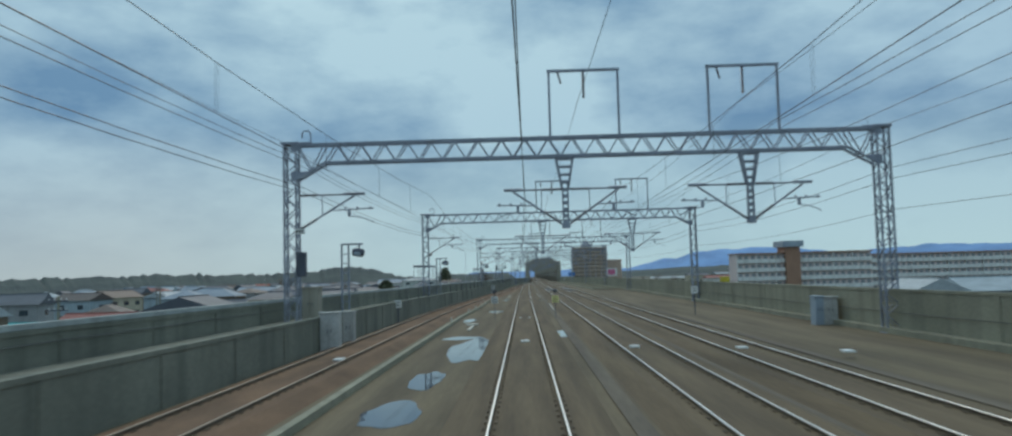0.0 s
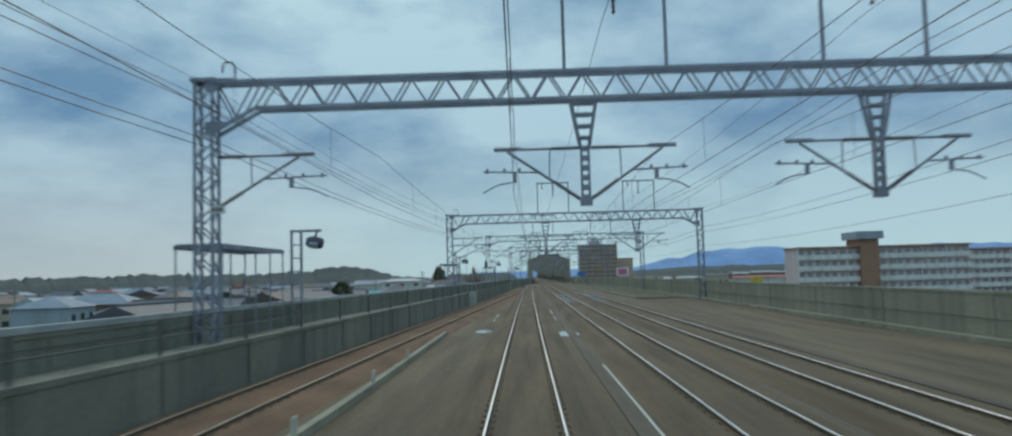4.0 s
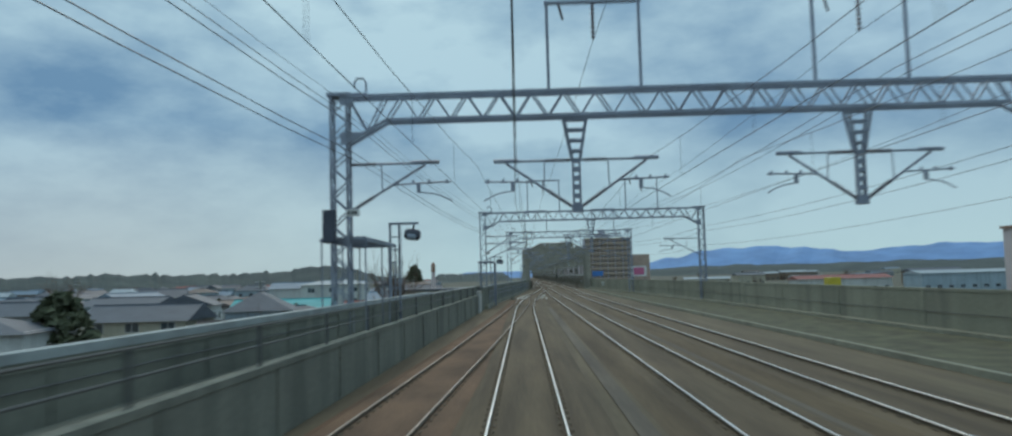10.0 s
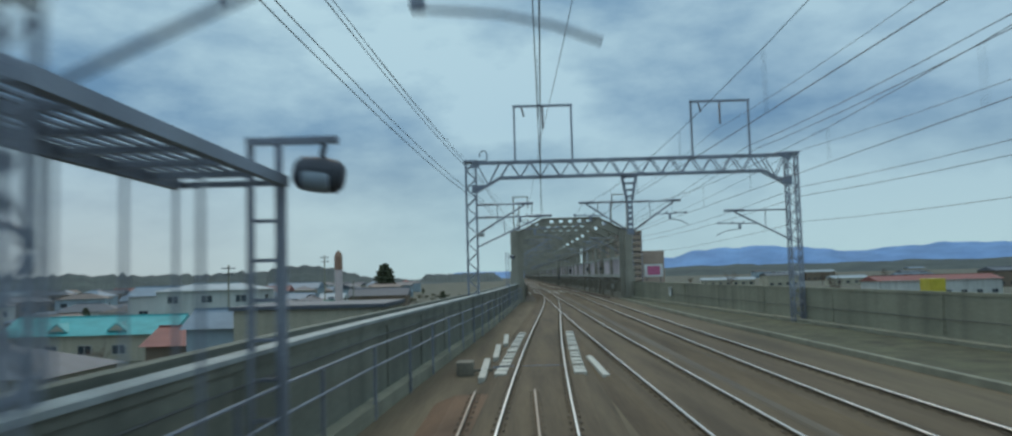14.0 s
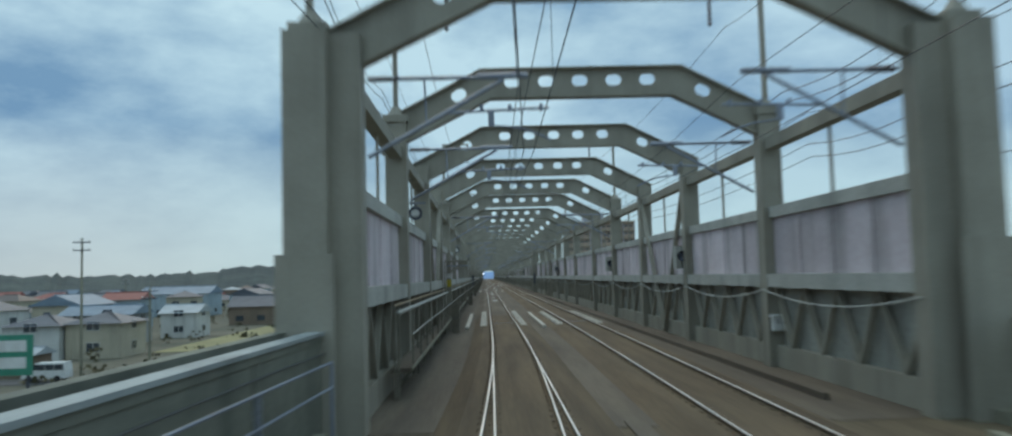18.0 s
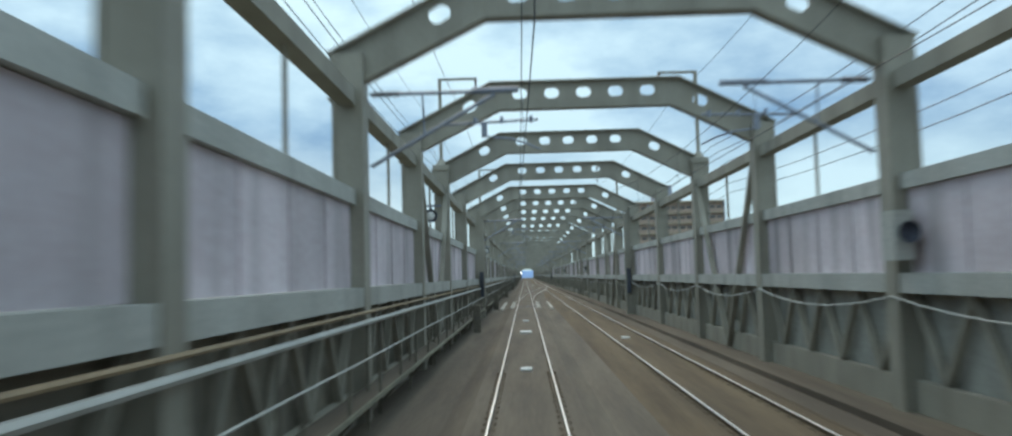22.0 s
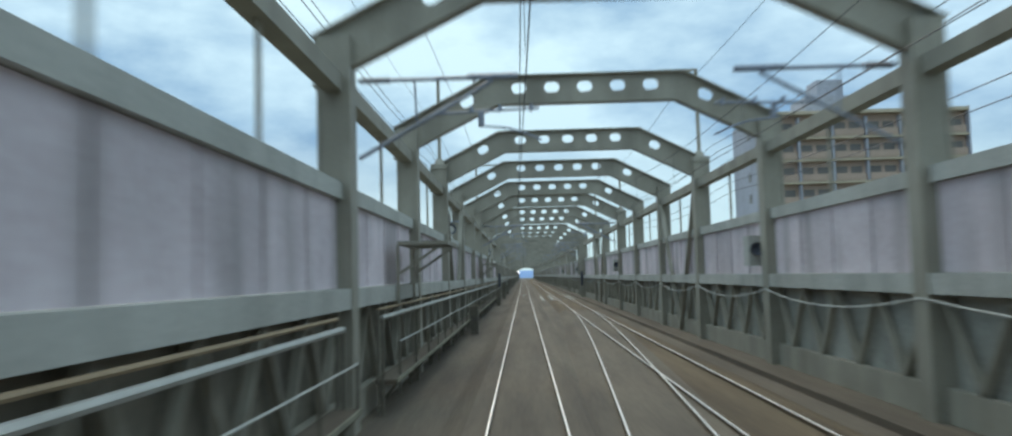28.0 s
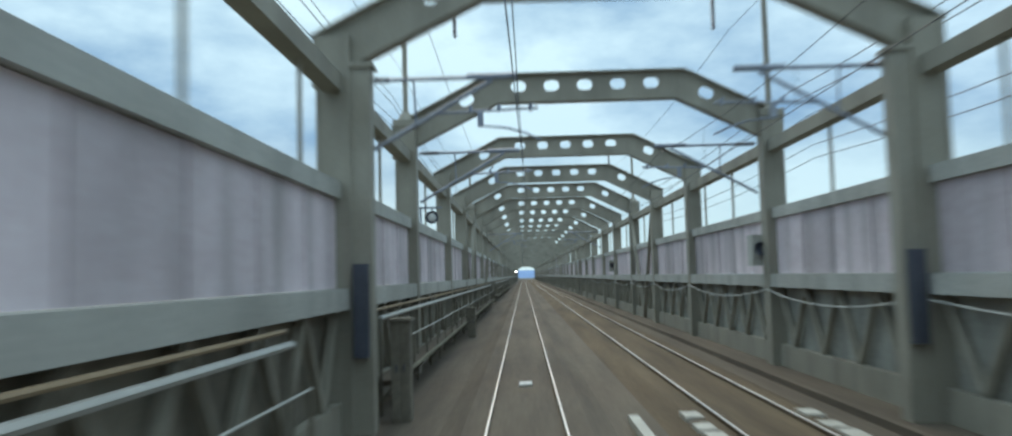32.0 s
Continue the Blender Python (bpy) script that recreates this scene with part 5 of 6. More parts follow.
def wire(label, points, r=0.014, sag=0.0):
    """A wire through its supports, hanging a little between them."""
    pts = []
    for a, b in zip(points, points[1:]):
        a, b = Vector(a), Vector(b)
        n = 6 if sag else 1
        for i in range(n):
            u = i / n
            p = a.lerp(b, u)
            p.z -= sag * 4 * u * (1 - u)
            pts.append(p)
    pts.append(Vector(points[-1]))
    bm = B()
    tube(bm, pts, r, 4)
    return solid("overhead_wire", bm, WIRE, label, "wire", "overhead wires")


def stagger(i):
    return 0.2 if i % 2 else -0.2


def line_wires(xf, y0, y1, name):
    ys = [y for y in SUPPORTS if y0 <= y <= y1]
    wire("dark contact wire over " + name, [(xf(y) + stagger(i), y, 5.15) for i, y in enumerate(ys)], 0.008)
    wire("dark messenger wire over " + name, [(xf(y) + stagger(i) * 0.6, y, 6.45) for i, y in enumerate(ys)], 0.008, 0.55)
    bm = B()
    for i, (a, b) in enumerate(zip(ys, ys[1:])):
        n = max(2, int((b - a) / 6))
        for k in range(1, n):
            u = k / n
            x = xf(a) * (1 - u) + xf(b) * u + (stagger(i) * (1 - u) + stagger(i + 1) * u) * 0.8
            bar(bm, (x, a + (b - a) * u, 5.15), (x, a + (b - a) * u, 6.45 - 0.55 * 4 * u * (1 - u)), 0.008, sides=3)
    ob = solid("dropper_wires", bm, WIRE, "thin vertical dropper wires of the catenary", "wire", kind="stuff")


line_wires(x_cross, -20, 372, "the running line")
line_wires(x_b, -20, 940, "the second line")
line_wires(x_c, -20, 940, "the outer line")
line_wires(lambda y: -4.4 + (4.4 + x_main(y)) * smooth_between(y, 90, 244), -20, 245, "the siding")


def gantry_points(f):
    return [(-14.0, *f(GANTRIES[0]))] + [(g[0], *f(g)) for g in GANTRIES]


def feeders(label, f, end, r=0.011, sag=0.35):
    pts = [(p[1], p[0], p[2]) for p in gantry_points(f)] + end
    wire(label, pts, r, sag)


M2 = {True: lambda g: g[3][1][0], False: lambda g: g[3][0][0] + 5.1}


def m2(g):
    return M2[len(g[3]) > 1](g)


def m1(g):
    return g[3][0][0] if len(g[3]) > 1 else g[3][0][0] - 5.35


on_r = [(11.6, y, 10.4) for y in MASTED]
on_l = [(2.0, y, 10.4) for y in MASTED]
feeders("dark feeder wire above the first frames", lambda g: (m1(g) + 0.63, 10.4), on_l)
feeders("dark feeder wire above the second frames", lambda g: (m2(g) - 0.22, 10.4), on_r)
feeders("feeder wire beside the beam", lambda g: (m2(g) + 1.3, 9.35), [(BX1 + 0.9, y, 8.3) for y in MASTED], 0.015)
feeders("feeder wire beside the beam", lambda g: (m2(g) + 1.75, 9.2), [(BX1 + 1.1, y, 8.0) for y in MASTED], 0.015)
feeders("protective wire on the tall post", lambda g: (g[2] + 0.1, 9.0), [(BX1 + 1.6, y, 7.6) for y in MASTED])
feeders("protective wire on the tall post", lambda g: (g[2] + 0.4, 7.1), [(BX1 + 1.6, y, 6.6) for y in MASTED], 0.013)
feeders("protective wire on the tall post", lambda g: (g[2] + 0.4, 6.6), [(BX1 + 1.7, y, 6.2) for y in MASTED], 0.013)
feeders("signal wire on the tall post", lambda g: (g[2] + 0.4, 5.2), [(BX1 + 1.7, y, 4.9) for y in MASTED])
feeders("feeder wire on the near post", lambda g: (g[1] + 0.5, 7.95), [(BX0 - 0.7, y, 8.35) for y in MASTED], 0.013)
feeders("feeder wire on the near post", lambda g: (g[1] + 0.45, 8.2), [(BX0 - 0.7, y, 8.6) for y in MASTED], 0.011)
feeders("feeder wire on the near post", lambda g: (g[1] + 0.5, 6.75), [(BX0 - 0.7, y, 7.6) for y in MASTED], 0.013)
feeders("feeder wire on the near post", lambda g: (g[1] + 0.5, 6.98), [(BX0 - 0.7, y, 7.85) for y in MASTED], 0.013)
feeders("thin wire on the near post", lambda g: (g[1] - 0.1, 8.95), [(BX0 - 0.5, y, 9.6) for y in MASTED], 0.008)


# ---- floodlight posts and shelters beside the gantries ----
CREAMY = material("pale_plate", (0.55, 0.53, 0.46), (0.44, 0.42, 0.36), 0.6, scale=0.4, fine=14)


def flood_post(x, y, z):
    t = thing("floodlight_post", pose(x, y, 0), "ladder-like steel post with a round floodlight on an arm", "floodlight", "floodlights")
    bm = B()
    for s in (-0.2, 0.2):
        bar(bm, (s, 0, -1.0), (s, 0, z + 0.45), 0.09)
    part("post", bm, STEEL, t)
    for k in range(9):
        bm = B()
        bar(bm, (-0.2, 0, z - 0.1 - k * 0.55), (0.2, 0, z - 0.1 - k * 0.55), 0.05)
        part("rung", bm, STEEL, t)
    bm = B()
    box(bm, -0.25, 1.04, -0.06, 0.06, z + 0.42, z + 0.52)
    part("arm", bm, STEEL, t)
    bm = B()
    lathe(bm, [(0.02, -0.36), (0.16, -0.34), (0.23, -0.26), (0.25, -0.1), (0.25, 0.1), (0.23, 0.26), (0.16, 0.34), (0.02, 0.36)], (0, 0, 0), axis="x", sides=20)
    lamp = part("lamp_housing", bm, DARKSTEEL, t, "drum-shaped dark lamp housing", at=pose(0.77, 0, z - 0.02, 0, 8, 0))
    bm = B()
    lathe(bm, [(0.02, -0.2), (0.15, -0.19), (0.17, -0.12), (0.17, 0.12), (0.15, 0.19), (0.02, 0.2)], (0, -0.1, -0.07), axis="x", sides=20)
    part("lamp_lens", bm, TANK, lamp, "pale dull lamp glass")
    bm = B()
    bar(bm, (0, 0, 0.2), (0.02, 0, 0.46), 0.07)
    part("hanger", bm, DARKSTEEL, lamp)


for x, y, z in ((-10.5, 48.0, 4.3), (-9.6, 91.0, 4.3), (-7.7, 148.1, 4.4), (-5.6, 194.5, 4.6), (-3.2, 245.6, 4.2)):
    flood_post(x, y, z)
t = thing("floodlight_post", pose(-0.3, 307.4, 0), "slim ladder-like steel post with a flared floodlight", "floodlight", "floodlights")
bm = B()
for s in (-0.12, 0.12):
    bar(bm, (s, 0, -1.0), (s, 0, 4.75), 0.06)
for k in range(8):
    bar(bm, (-0.12, 0, 0.2 + k * 0.6), (0.12, 0, 0.2 + k * 0.6), 0.05)
for k in range(4):
    bar(bm, (-0.12, 0, 0.2 + k * 0.6), (0.12, 0, 0.8 + k * 0.6), 0.04)
part("post", bm, STEEL, t)
bm = B()
lathe(bm, [(0.07, -0.2), (0.1, -0.1), (0.2, 0.2), (0.21, 0.22), (0.17, 0.18), (0.03, 0.05)], sides=18)
lamp = part("lamp_housing", bm, DARKSTEEL, t, "flared dark lamp housing", at=pose(0.42, 0, 4.35, 25, 115, 0))
bm = B()
bar(bm, (0.12, 0, 4.45), (0.3, 0, 4.4), 0.05)
bar(bm, (0.12, 0, 4.2), (0.3, 0, 4.36), 0.04)
part("bracket", bm, STEEL, t)


def shelter(x, y0, y1, z, w=1.5):
    t = thing("service_shelter", pose(x, y0, 0), "thin slatted metal canopy on slender legs", "canopy", "canopies")
    L = y1 - y0
    bm = B()
    for s in (-w / 2, w / 2):
        box(bm, s - 0.05, s + 0.05, 0, L, z, z + 0.14)
    for k in range(7):
        box(bm, -w / 2, w / 2, k * L / 6 - 0.04, k * L / 6 + 0.04, z + 0.02, z + 0.1)
    part("canopy_frame", bm, STEEL, t)
    sm = B()
    box(sm, -0.03, 0.03, 0, L, 0, 0.03)
    sm = mesh_of(sm, "slat", STEEL)
    n = 9
    for i in range(n):
        part("slat", sm, STEEL, t, at=pose(-w / 2 + 0.08 + (w - 0.16) * i / (n - 1), 0, z + 0.145))
    lm = B()
    box(lm, -0.022, 0.022, -0.022, 0.022, -1.0, z)
    lm = mesh_of(lm, "leg", STEEL)
    for sx in (-w / 2, w / 2):
        for sy in (0.05, L * 0.5, L * 0.75, L - 0.05):
            part("leg", lm, STEEL, t, at=pose(sx, sy, 0))


for x, y0, y1, z in ((-10.5, 83, 89.6, 3.8), (-8.25, 141.2, 147.4, 3.9), (-6.2, 186.9, 193.6, 4.0), (-3.6, 239.2, 245.4, 4.0)):
    shelter(x, y0, y1, z)


# ---- line-side signs ----
def stop_sign(x, y, z, mat, label):
    t = thing("track_sign", pose(x, y, 0), label, "sign", "track signs")
    bm = B()
    box(bm, -0.22, 0.22, -0.015, 0.015, z - 0.235, z + 0.235)
    plate = part("plate", bm, mat, t)
    bm = B()
    y1, w = -0.022, 0.013
    box(bm, -w, w, y1, -0.016, z - 0.160, z + 0.176)
    for s in (-1, 1):
        box(bm, s * 0.104 - w, s * 0.104 + w, y1, -0.016, z + 0.016, z + 0.128)
        box(bm, s * 0.136 - w, s * 0.136 + w, y1, -0.016, z - 0.160, z - 0.032)
    box(bm, -0.104, 0.104, y1, -0.016, z + 0.004, z + 0.028)
    box(bm, -0.149, 0.149, y1, -0.016, z - 0.172, z - 0.148)
    part("character", bm, INK, plate, "black painted character")
    bm = B()
    box(bm, -0.02, 0.02, 0.016, 0.05, -0.3, z + 0.6)
    part("post", bm, DARKSTEEL, t)
    bm = B()
    lathe(bm, [(0.12, -0.1), (0.15, 0.08), (0.08, 0.15)], (0, 0.05, z + 0.55), sides=10)
    part("marker_lamp", bm, DARKSTEEL, t, "dark lamp above the plate")


stop_sign(-2.19, 57.0, 1.05, WHITE, "white track sign with a black character on a post")
SIGNYELLOW = material("pale_yellow_plate", (0.75, 0.68, 0.28), (0.66, 0.6, 0.25), 0.5, scale=0.5, fine=10)
stop_sign(1.99, 57.2, 1.0, SIGNYELLOW, "yellowish track sign with a black character on a post")


def wall_sign(x, y, z):
    t = thing("wall_plate", pose(x, y, z), "small white number plate on the parapet", "sign", "wall plates")
    bm = B()
    box(bm, -0.22, 0.22, -0.02, 0.02, -0.25, 0.25)
    part("plate", bm, WHITE, t)
    for k in (-1, 1):
        bm = B()
        box(bm, -0.09, 0.09, -0.03, -0.021, k * 0.08 - 0.03, k * 0.08 + 0.03)
        part("lettering", bm, INK, t)
    bm = B()
    box(bm, -0.03, 0.03, 0.021, 0.07, -z - 0.3, 0.2)
    part("stake", bm, DARKSTEEL, t)


for x, y, z in ((-8.55, 55.0, 1.0), (11.5, 57, 1.4)):
    wall_sign(x, y, z)


# ---- puddles, markers and cabinets ----
WATER = material("puddle_water", (0.05, 0.05, 0.05), (0.04, 0.04, 0.04), 0.03, bump=0, spec=1.0)


def puddle(x, y, w, l, seed):
    bm = B()
    vs = []
    for k in range(28):
        a = math.tau * k / 28
        f = 1 + 0.35 * noise.noise((math.cos(a) * 1.6, math.sin(a) * 1.6, seed))
        vs.append((x + w * f * math.cos(a), y + l * f * math.sin(a)))
    top = [bm.verts.new((a, b, -0.290)) for a, b in vs]
    low = [bm.verts.new((a, b, -0.297)) for a, b in vs]
    bm.faces.new(top)
    for k in range(28):
        bm.faces.new((top[k], low[k], low[(k + 1) % 28], top[(k + 1) % 28]))
    solid("puddle", bm, WATER, "shallow rain puddle on the dark concrete deck", "puddle", "puddles")


for i, (x, y, w, l) in enumerate(((-2.3, 34.5, 0.92, 5.0), (-3.0, 24.5, 0.5, 2.0), (-3.9, 56.6, 0.45, 1.9), (-2.6, 69.2, 0.55, 1.2), (1.75, 42.2, 0.5, 2.4), (-3.2, 40.6, 0.95, 1.1), (-3.1, 18.5, 0.7, 1.6), (1.85, 98.8, 0.55, 1.6), (-2.5, 102.0, 0.45, 1.2))):
    puddle(x, y, w, l, i * 3.1)


def marker(x, y, z=-0.1, w=0.34, l=0.5, mat=WHITE, label="small white track beacon plate"):
    bm = B()
    box(bm, -w / 2, w / 2, -l / 2, l / 2, 0.0, 0.07)
    bmesh.ops.bevel(bm, geom=list(bm.edges), offset=0.015, segments=1, affect="EDGES")
    solid("track_beacon", bm, mat, label, "beacon", "track beacons", at=pose(x, y, z))


for x, y in ((-0.1, 35), (4.0, 31.3), (7.6, 29.8), (10.5, 27.6), (-6.6, 29), (4.75, 421), (4.75, 447), (4.75, 640), (9.0, 432), (4.75, 540)):
    marker(x, y)


bm = B()
sweep(bm, [(-0.1, -0.299), (-0.1, -0.12), (0.1, -0.12), (0.1, -0.299)], steps(-40, 100, 5), lambda y: -4.75 + 0.35 * smooth_between(y, 55, 80))
solid("siding_kerb", bm, CONCRETE, "stained low kerb along the siding", "kerb", kind="structure")
for y in (52.0, 66.0, 72.5, 80.0, 86.5):
    bm = B()
    box(bm, -0.03, 0.03, -0.12, 0.12, 0, 0.3)
    solid("kerb_peg", bm, CREAMY, "small pale peg on the siding kerb", "peg", "kerb pegs", at=pose(-4.75 + 0.35 * smooth_between(y, 55, 80), y, -0.12))
for x in (-0.4, 0.16):
    marker(x, 54.45, w=0.09, l=0.35, label="small pale peg plate between the rails")
bm = B()
box(bm, -0.07, 0.07, 0, 4.2, 0, 0.07)
solid("loose_board", bm, CREAMY, "pale board lying along the deck", "board", at=pose(-3.25, 45.9, -0.298))
bm = B()
box(bm, -0.35, 0.35, -0.3, 0.3, 0, 0.1)
bmesh.ops.bevel(bm, geom=list(bm.edges), offset=0.02, segments=1, affect="EDGES")
solid("cable_pit_cover", bm, CREAMY, "cream cable pit cover on the deck", "pit cover", at=pose(-3.38, 51.0, -0.298))
for y in (406.6, 437.0):
    marker(4.75, y, w=0.55, l=1.1, label="white plate lying between the bridge rails")


def switch_gear(xf, y, n, boards=(-1.75, 1.75)):
    """Point machine covers and cable boards beside a turnout."""
    t = thing("switch_gear", pose(xf(y), y, 0), "pale grey switch machine covers beside the rails", "switch machine", "switch machines")
    for i in range(n):
        c = xf(y + i * 1.15) - xf(y)
        for s in (-1, 1):
            bm = B()
            box(bm, c + s * 1.13 - 0.17, c + s * 1.13 + 0.17, i * 1.15, i * 1.15 + 0.62 + 0.2 * (i % 3 == 0), -0.19, -0.045 - 0.02 * (i % 2))
            part("cover_plate", bm, CREAMY, t)
    for s in boards:
        for a in range(0, n - 2, 5):
            c = xf(y + a * 1.15 + 2) - xf(y)
            bm = B()
            box(bm, c + s - 0.1, c + s + 0.1, a * 1.15, a * 1.15 + 5.5, -0.29, -0.14)
            part("cable_duct", bm, CREAMY, t, "pale cable duct board")
    if xf is x_cross:
        bm = B()
        box(bm, -2.5, -1.4, 2.2, 2.32, -0.22, -0.14)
        box(bm, -2.5, -2.0, 1.9, 2.7, -0.3, 0.1)
        part("motor_box", bm, WEBPLATE, t, "dark motor box with a rod")
    bm = B()
    bar(bm, (-1.4, 2.26, -0.1), (1.0, 2.26, -0.1), 0.05)
    part("throw_rod", bm, STEEL, t)


switch_gear(x_cross, 257.5, 15)
switch_gear(x_b, 360.0, 16, (-2.07, 2.28))
switch_gear(x_c, 360.0, 14, ())
switch_gear(x_b, 467.5, 14, (-2.07, 2.28))
switch_gear(x_c, 618.5, 15, (-2.17,))


def cabinet(x, y, w, d, h, z0, label, mat=STEEL):
    t = thing("equipment_cabinet", pose(x, y, z0), label, "cabinet", "equipment cabinets")
    bm = B()
    box(bm, -w / 2, w / 2, -d / 2, d / 2, 0, h)
    part("body", bm, mat, t)
    bm = B()
    box(bm, -w / 2 - 0.05, w / 2 + 0.05, -d / 2 - 0.06, d / 2 + 0.05, h, h + 0.06)
    part("lid", bm, mat, t)
    for s in (-1, 1):
        bm = B()
        box(bm, s * w / 4 - w / 4 + 0.03, s * w / 4 + w / 4 - 0.03, -d / 2 - 0.03, -d / 2, 0.08, h - 0.06)
        door = part("door", bm, mat, t)
        bm = B()
        box(bm, s * 0.08 - 0.015, s * 0.08 + 0.015, -d / 2 - 0.06, -d / 2 - 0.03, h * 0.5, h * 0.5 + 0.15)
        part("handle", bm, DARKSTEEL, door)


PALEBOX = material("pale_cabinet_paint", (0.5, 0.5, 0.48), (0.42, 0.42, 0.4), 0.5, scale=0.7, fine=10, dirt_amount=0.4)
cabinet(-9.4, 36.2, 0.7, 0.7, 1.5, 0.88, "weathered brown grey equipment cabinet on the walkway", BRIDGE)
cabinet(-8.35, 35.2, 0.8, 0.6, 1.6, -0.3, "tall pale grey equipment cabinet by the wall", PALEBOX)
cabinet(-8.2, 38.2, 0.5, 0.5, 1.5, -0.3, "tall pale grey equipment cabinet by the wall", PALEBOX)
cabinet(15.25, 44.0, 0.42, 0.8, 1.45, -0.3, "narrow pale blue equipment cabinet before the parapet", TANK)
cabinet(15.87, 44.2, 0.75, 0.9, 1.4, -0.3, "pale grey equipment cabinet before the parapet", PALEBOX)
cabinet(x_wall_r(310) - 0.14, 310.0, 0.16, 0.5, 0.7, 0.45, "small white box fixed to the parapet", WHITE)
cabinet(-5.6, 139, 0.7, 0.6, 1.4, -0.3, "pale equipment cabinet by the wall", PALEBOX)
for i, (mat, word) in enumerate(((PALEBOX, "pale grey"), (CREAMY, "cream"), (PALEBOX, "pale grey"), (CREAMY, "cream"))):
    cabinet(-3.78, 226.9 + i * 1.05, 0.22, 0.9, 1.7 - 0.1 * (i % 2), -0.3, word + " upright equipment box against the low wall", mat)
cabinet(12.75, 338.5, 0.42, 0.2, 0.42, 0.8, "small white box fixed to the bridge post", WHITE)


# ---- handrails ----
def handrail(xf, y0, y1, zb, h, label, r=0.03, step=2.5, rails=(1.0, 0.5), mat=STEEL, post_mat=None):
    t = thing("handrail", pose(0, 0, 0), label, "handrail", "handrails")
    for f in rails:
        bm = B()
        tube(bm, [(xf(y), y, zb + h * f) for y in steps(y0, y1, 5)], r, 6)
        part("rail", bm, mat, t)
    pm = B()
    box(pm, -0.03, 0.03, -0.03, 0.03, 0, h)
    pm = mesh_of(pm, "post", post_mat or mat)
    for y in steps(y0, y1, step):
        part("post", pm, post_mat or mat, t, at=pose(xf(y), y, zb))


handrail(lambda y: x_wall_l(y) - 0.1, 60, 130, 1.15, 0.8, "thin steel handrail on the low wall", r=0.022, step=5, mat=DARKCABLE)
handrail(lambda y: x_wall_l(y) - 0.1, 140, 228, 1.15, 0.75, "thin steel handrail on the low wall", r=0.022, step=5, mat=DARKCABLE)
handrail(lambda y: x_wall_l(y) + 0.35 + 0.03 * math.sin(y * 0.35), 236, 328, -0.3, 1.56, "pale steel fence rail beside the walkway", step=4, r=0.022, rails=(1.0, 0.72), mat=STEEL)
PIPE = material("pale_grey_pipe", (0.5, 0.5, 0.46), (0.42, 0.42, 0.38), 0.45, scale=0.6, fine=10)
OCHRE = material("ochre_pipe", (0.33, 0.24, 0.14), (0.27, 0.2, 0.12), 0.6, scale=0.6, fine=10)
for y0, y1 in ((334, 392), (395, 455), (458, 497), (500, 542), (546, 630), (637, 700), (712, 800)):
    handrail(lambda y: BX0 + 0.2, y0, y1, -0.3, 2.14, "long pale pipe on posts along the bridge side", 0.055, 6.0, (1.0,), PIPE, WEBPLATE)
    handrail(lambda y: BX0 + 0.1, y0, y1, -0.3, 2.32, "ochre cable pipe along the bridge side", 0.035, 10.0, (1.0,), OCHRE, WEBPLATE)
    handrail(lambda y: BX0 + 0.45 + 0.02 * math.sin(y * 0.4), y0 + 1, y1, 0.48, 0.76, "thin walkway handrail on the bridge", 0.02, 2.8, (1.0,), PIPE, WEBPLATE)
    t = thing("bridge_walkway", pose(BX0, 0, 0), "narrow raised service walkway along the bridge side", "walkway", "bridge walkways")
    bm = B()
    box(bm, 0.01, 0.5, y0, y1, 0.36, 0.478)
    part("deck", bm, BRIDGE_BED, t)
    bm = B()
    box(bm, 0.503, 0.535, y0, y1, 0.4, 0.492)
    part("edge_angle", bm, CONCRETE, t, "pale worn edge angle")
    for y in steps(y0 + 0.5, y1 - 0.5, 5.0):
        bm = B()
        box(bm, 0.02, 0.1, y - 0.04, y + 0.04, -0.3, 0.36)
        bar(bm, (0.06, y, -0.1), (0.45, y, 0.35), 0.06)
        part("bracket", bm, WEBPLATE, t)
bm = B()
box(bm, BX1 - 1.15, BX1 - 1.0, 332, 1150, -0.3, -0.14)
solid("cable_trough", bm, BRIDGE_BED, "dark stained cable trough along the far side", "cable trough", kind="structure")

# ---- brackets, platforms and lamps on the bridge ----
for ya, yb in zip(PORTALS, PORTALS[1:]):
    if ya > 720:
        break
    bm = B()
    tube(bm, [(BX1 - 0.06, ya + (yb - ya) * k / 8, 2.05 - 0.34 * 4 * k / 8 * (1 - k / 8)) for k in range(9)], 0.022, 6)
    solid("slung_cable", bm, PIPE, "pale cable slung between two bridge posts", "cable", "slung cables")
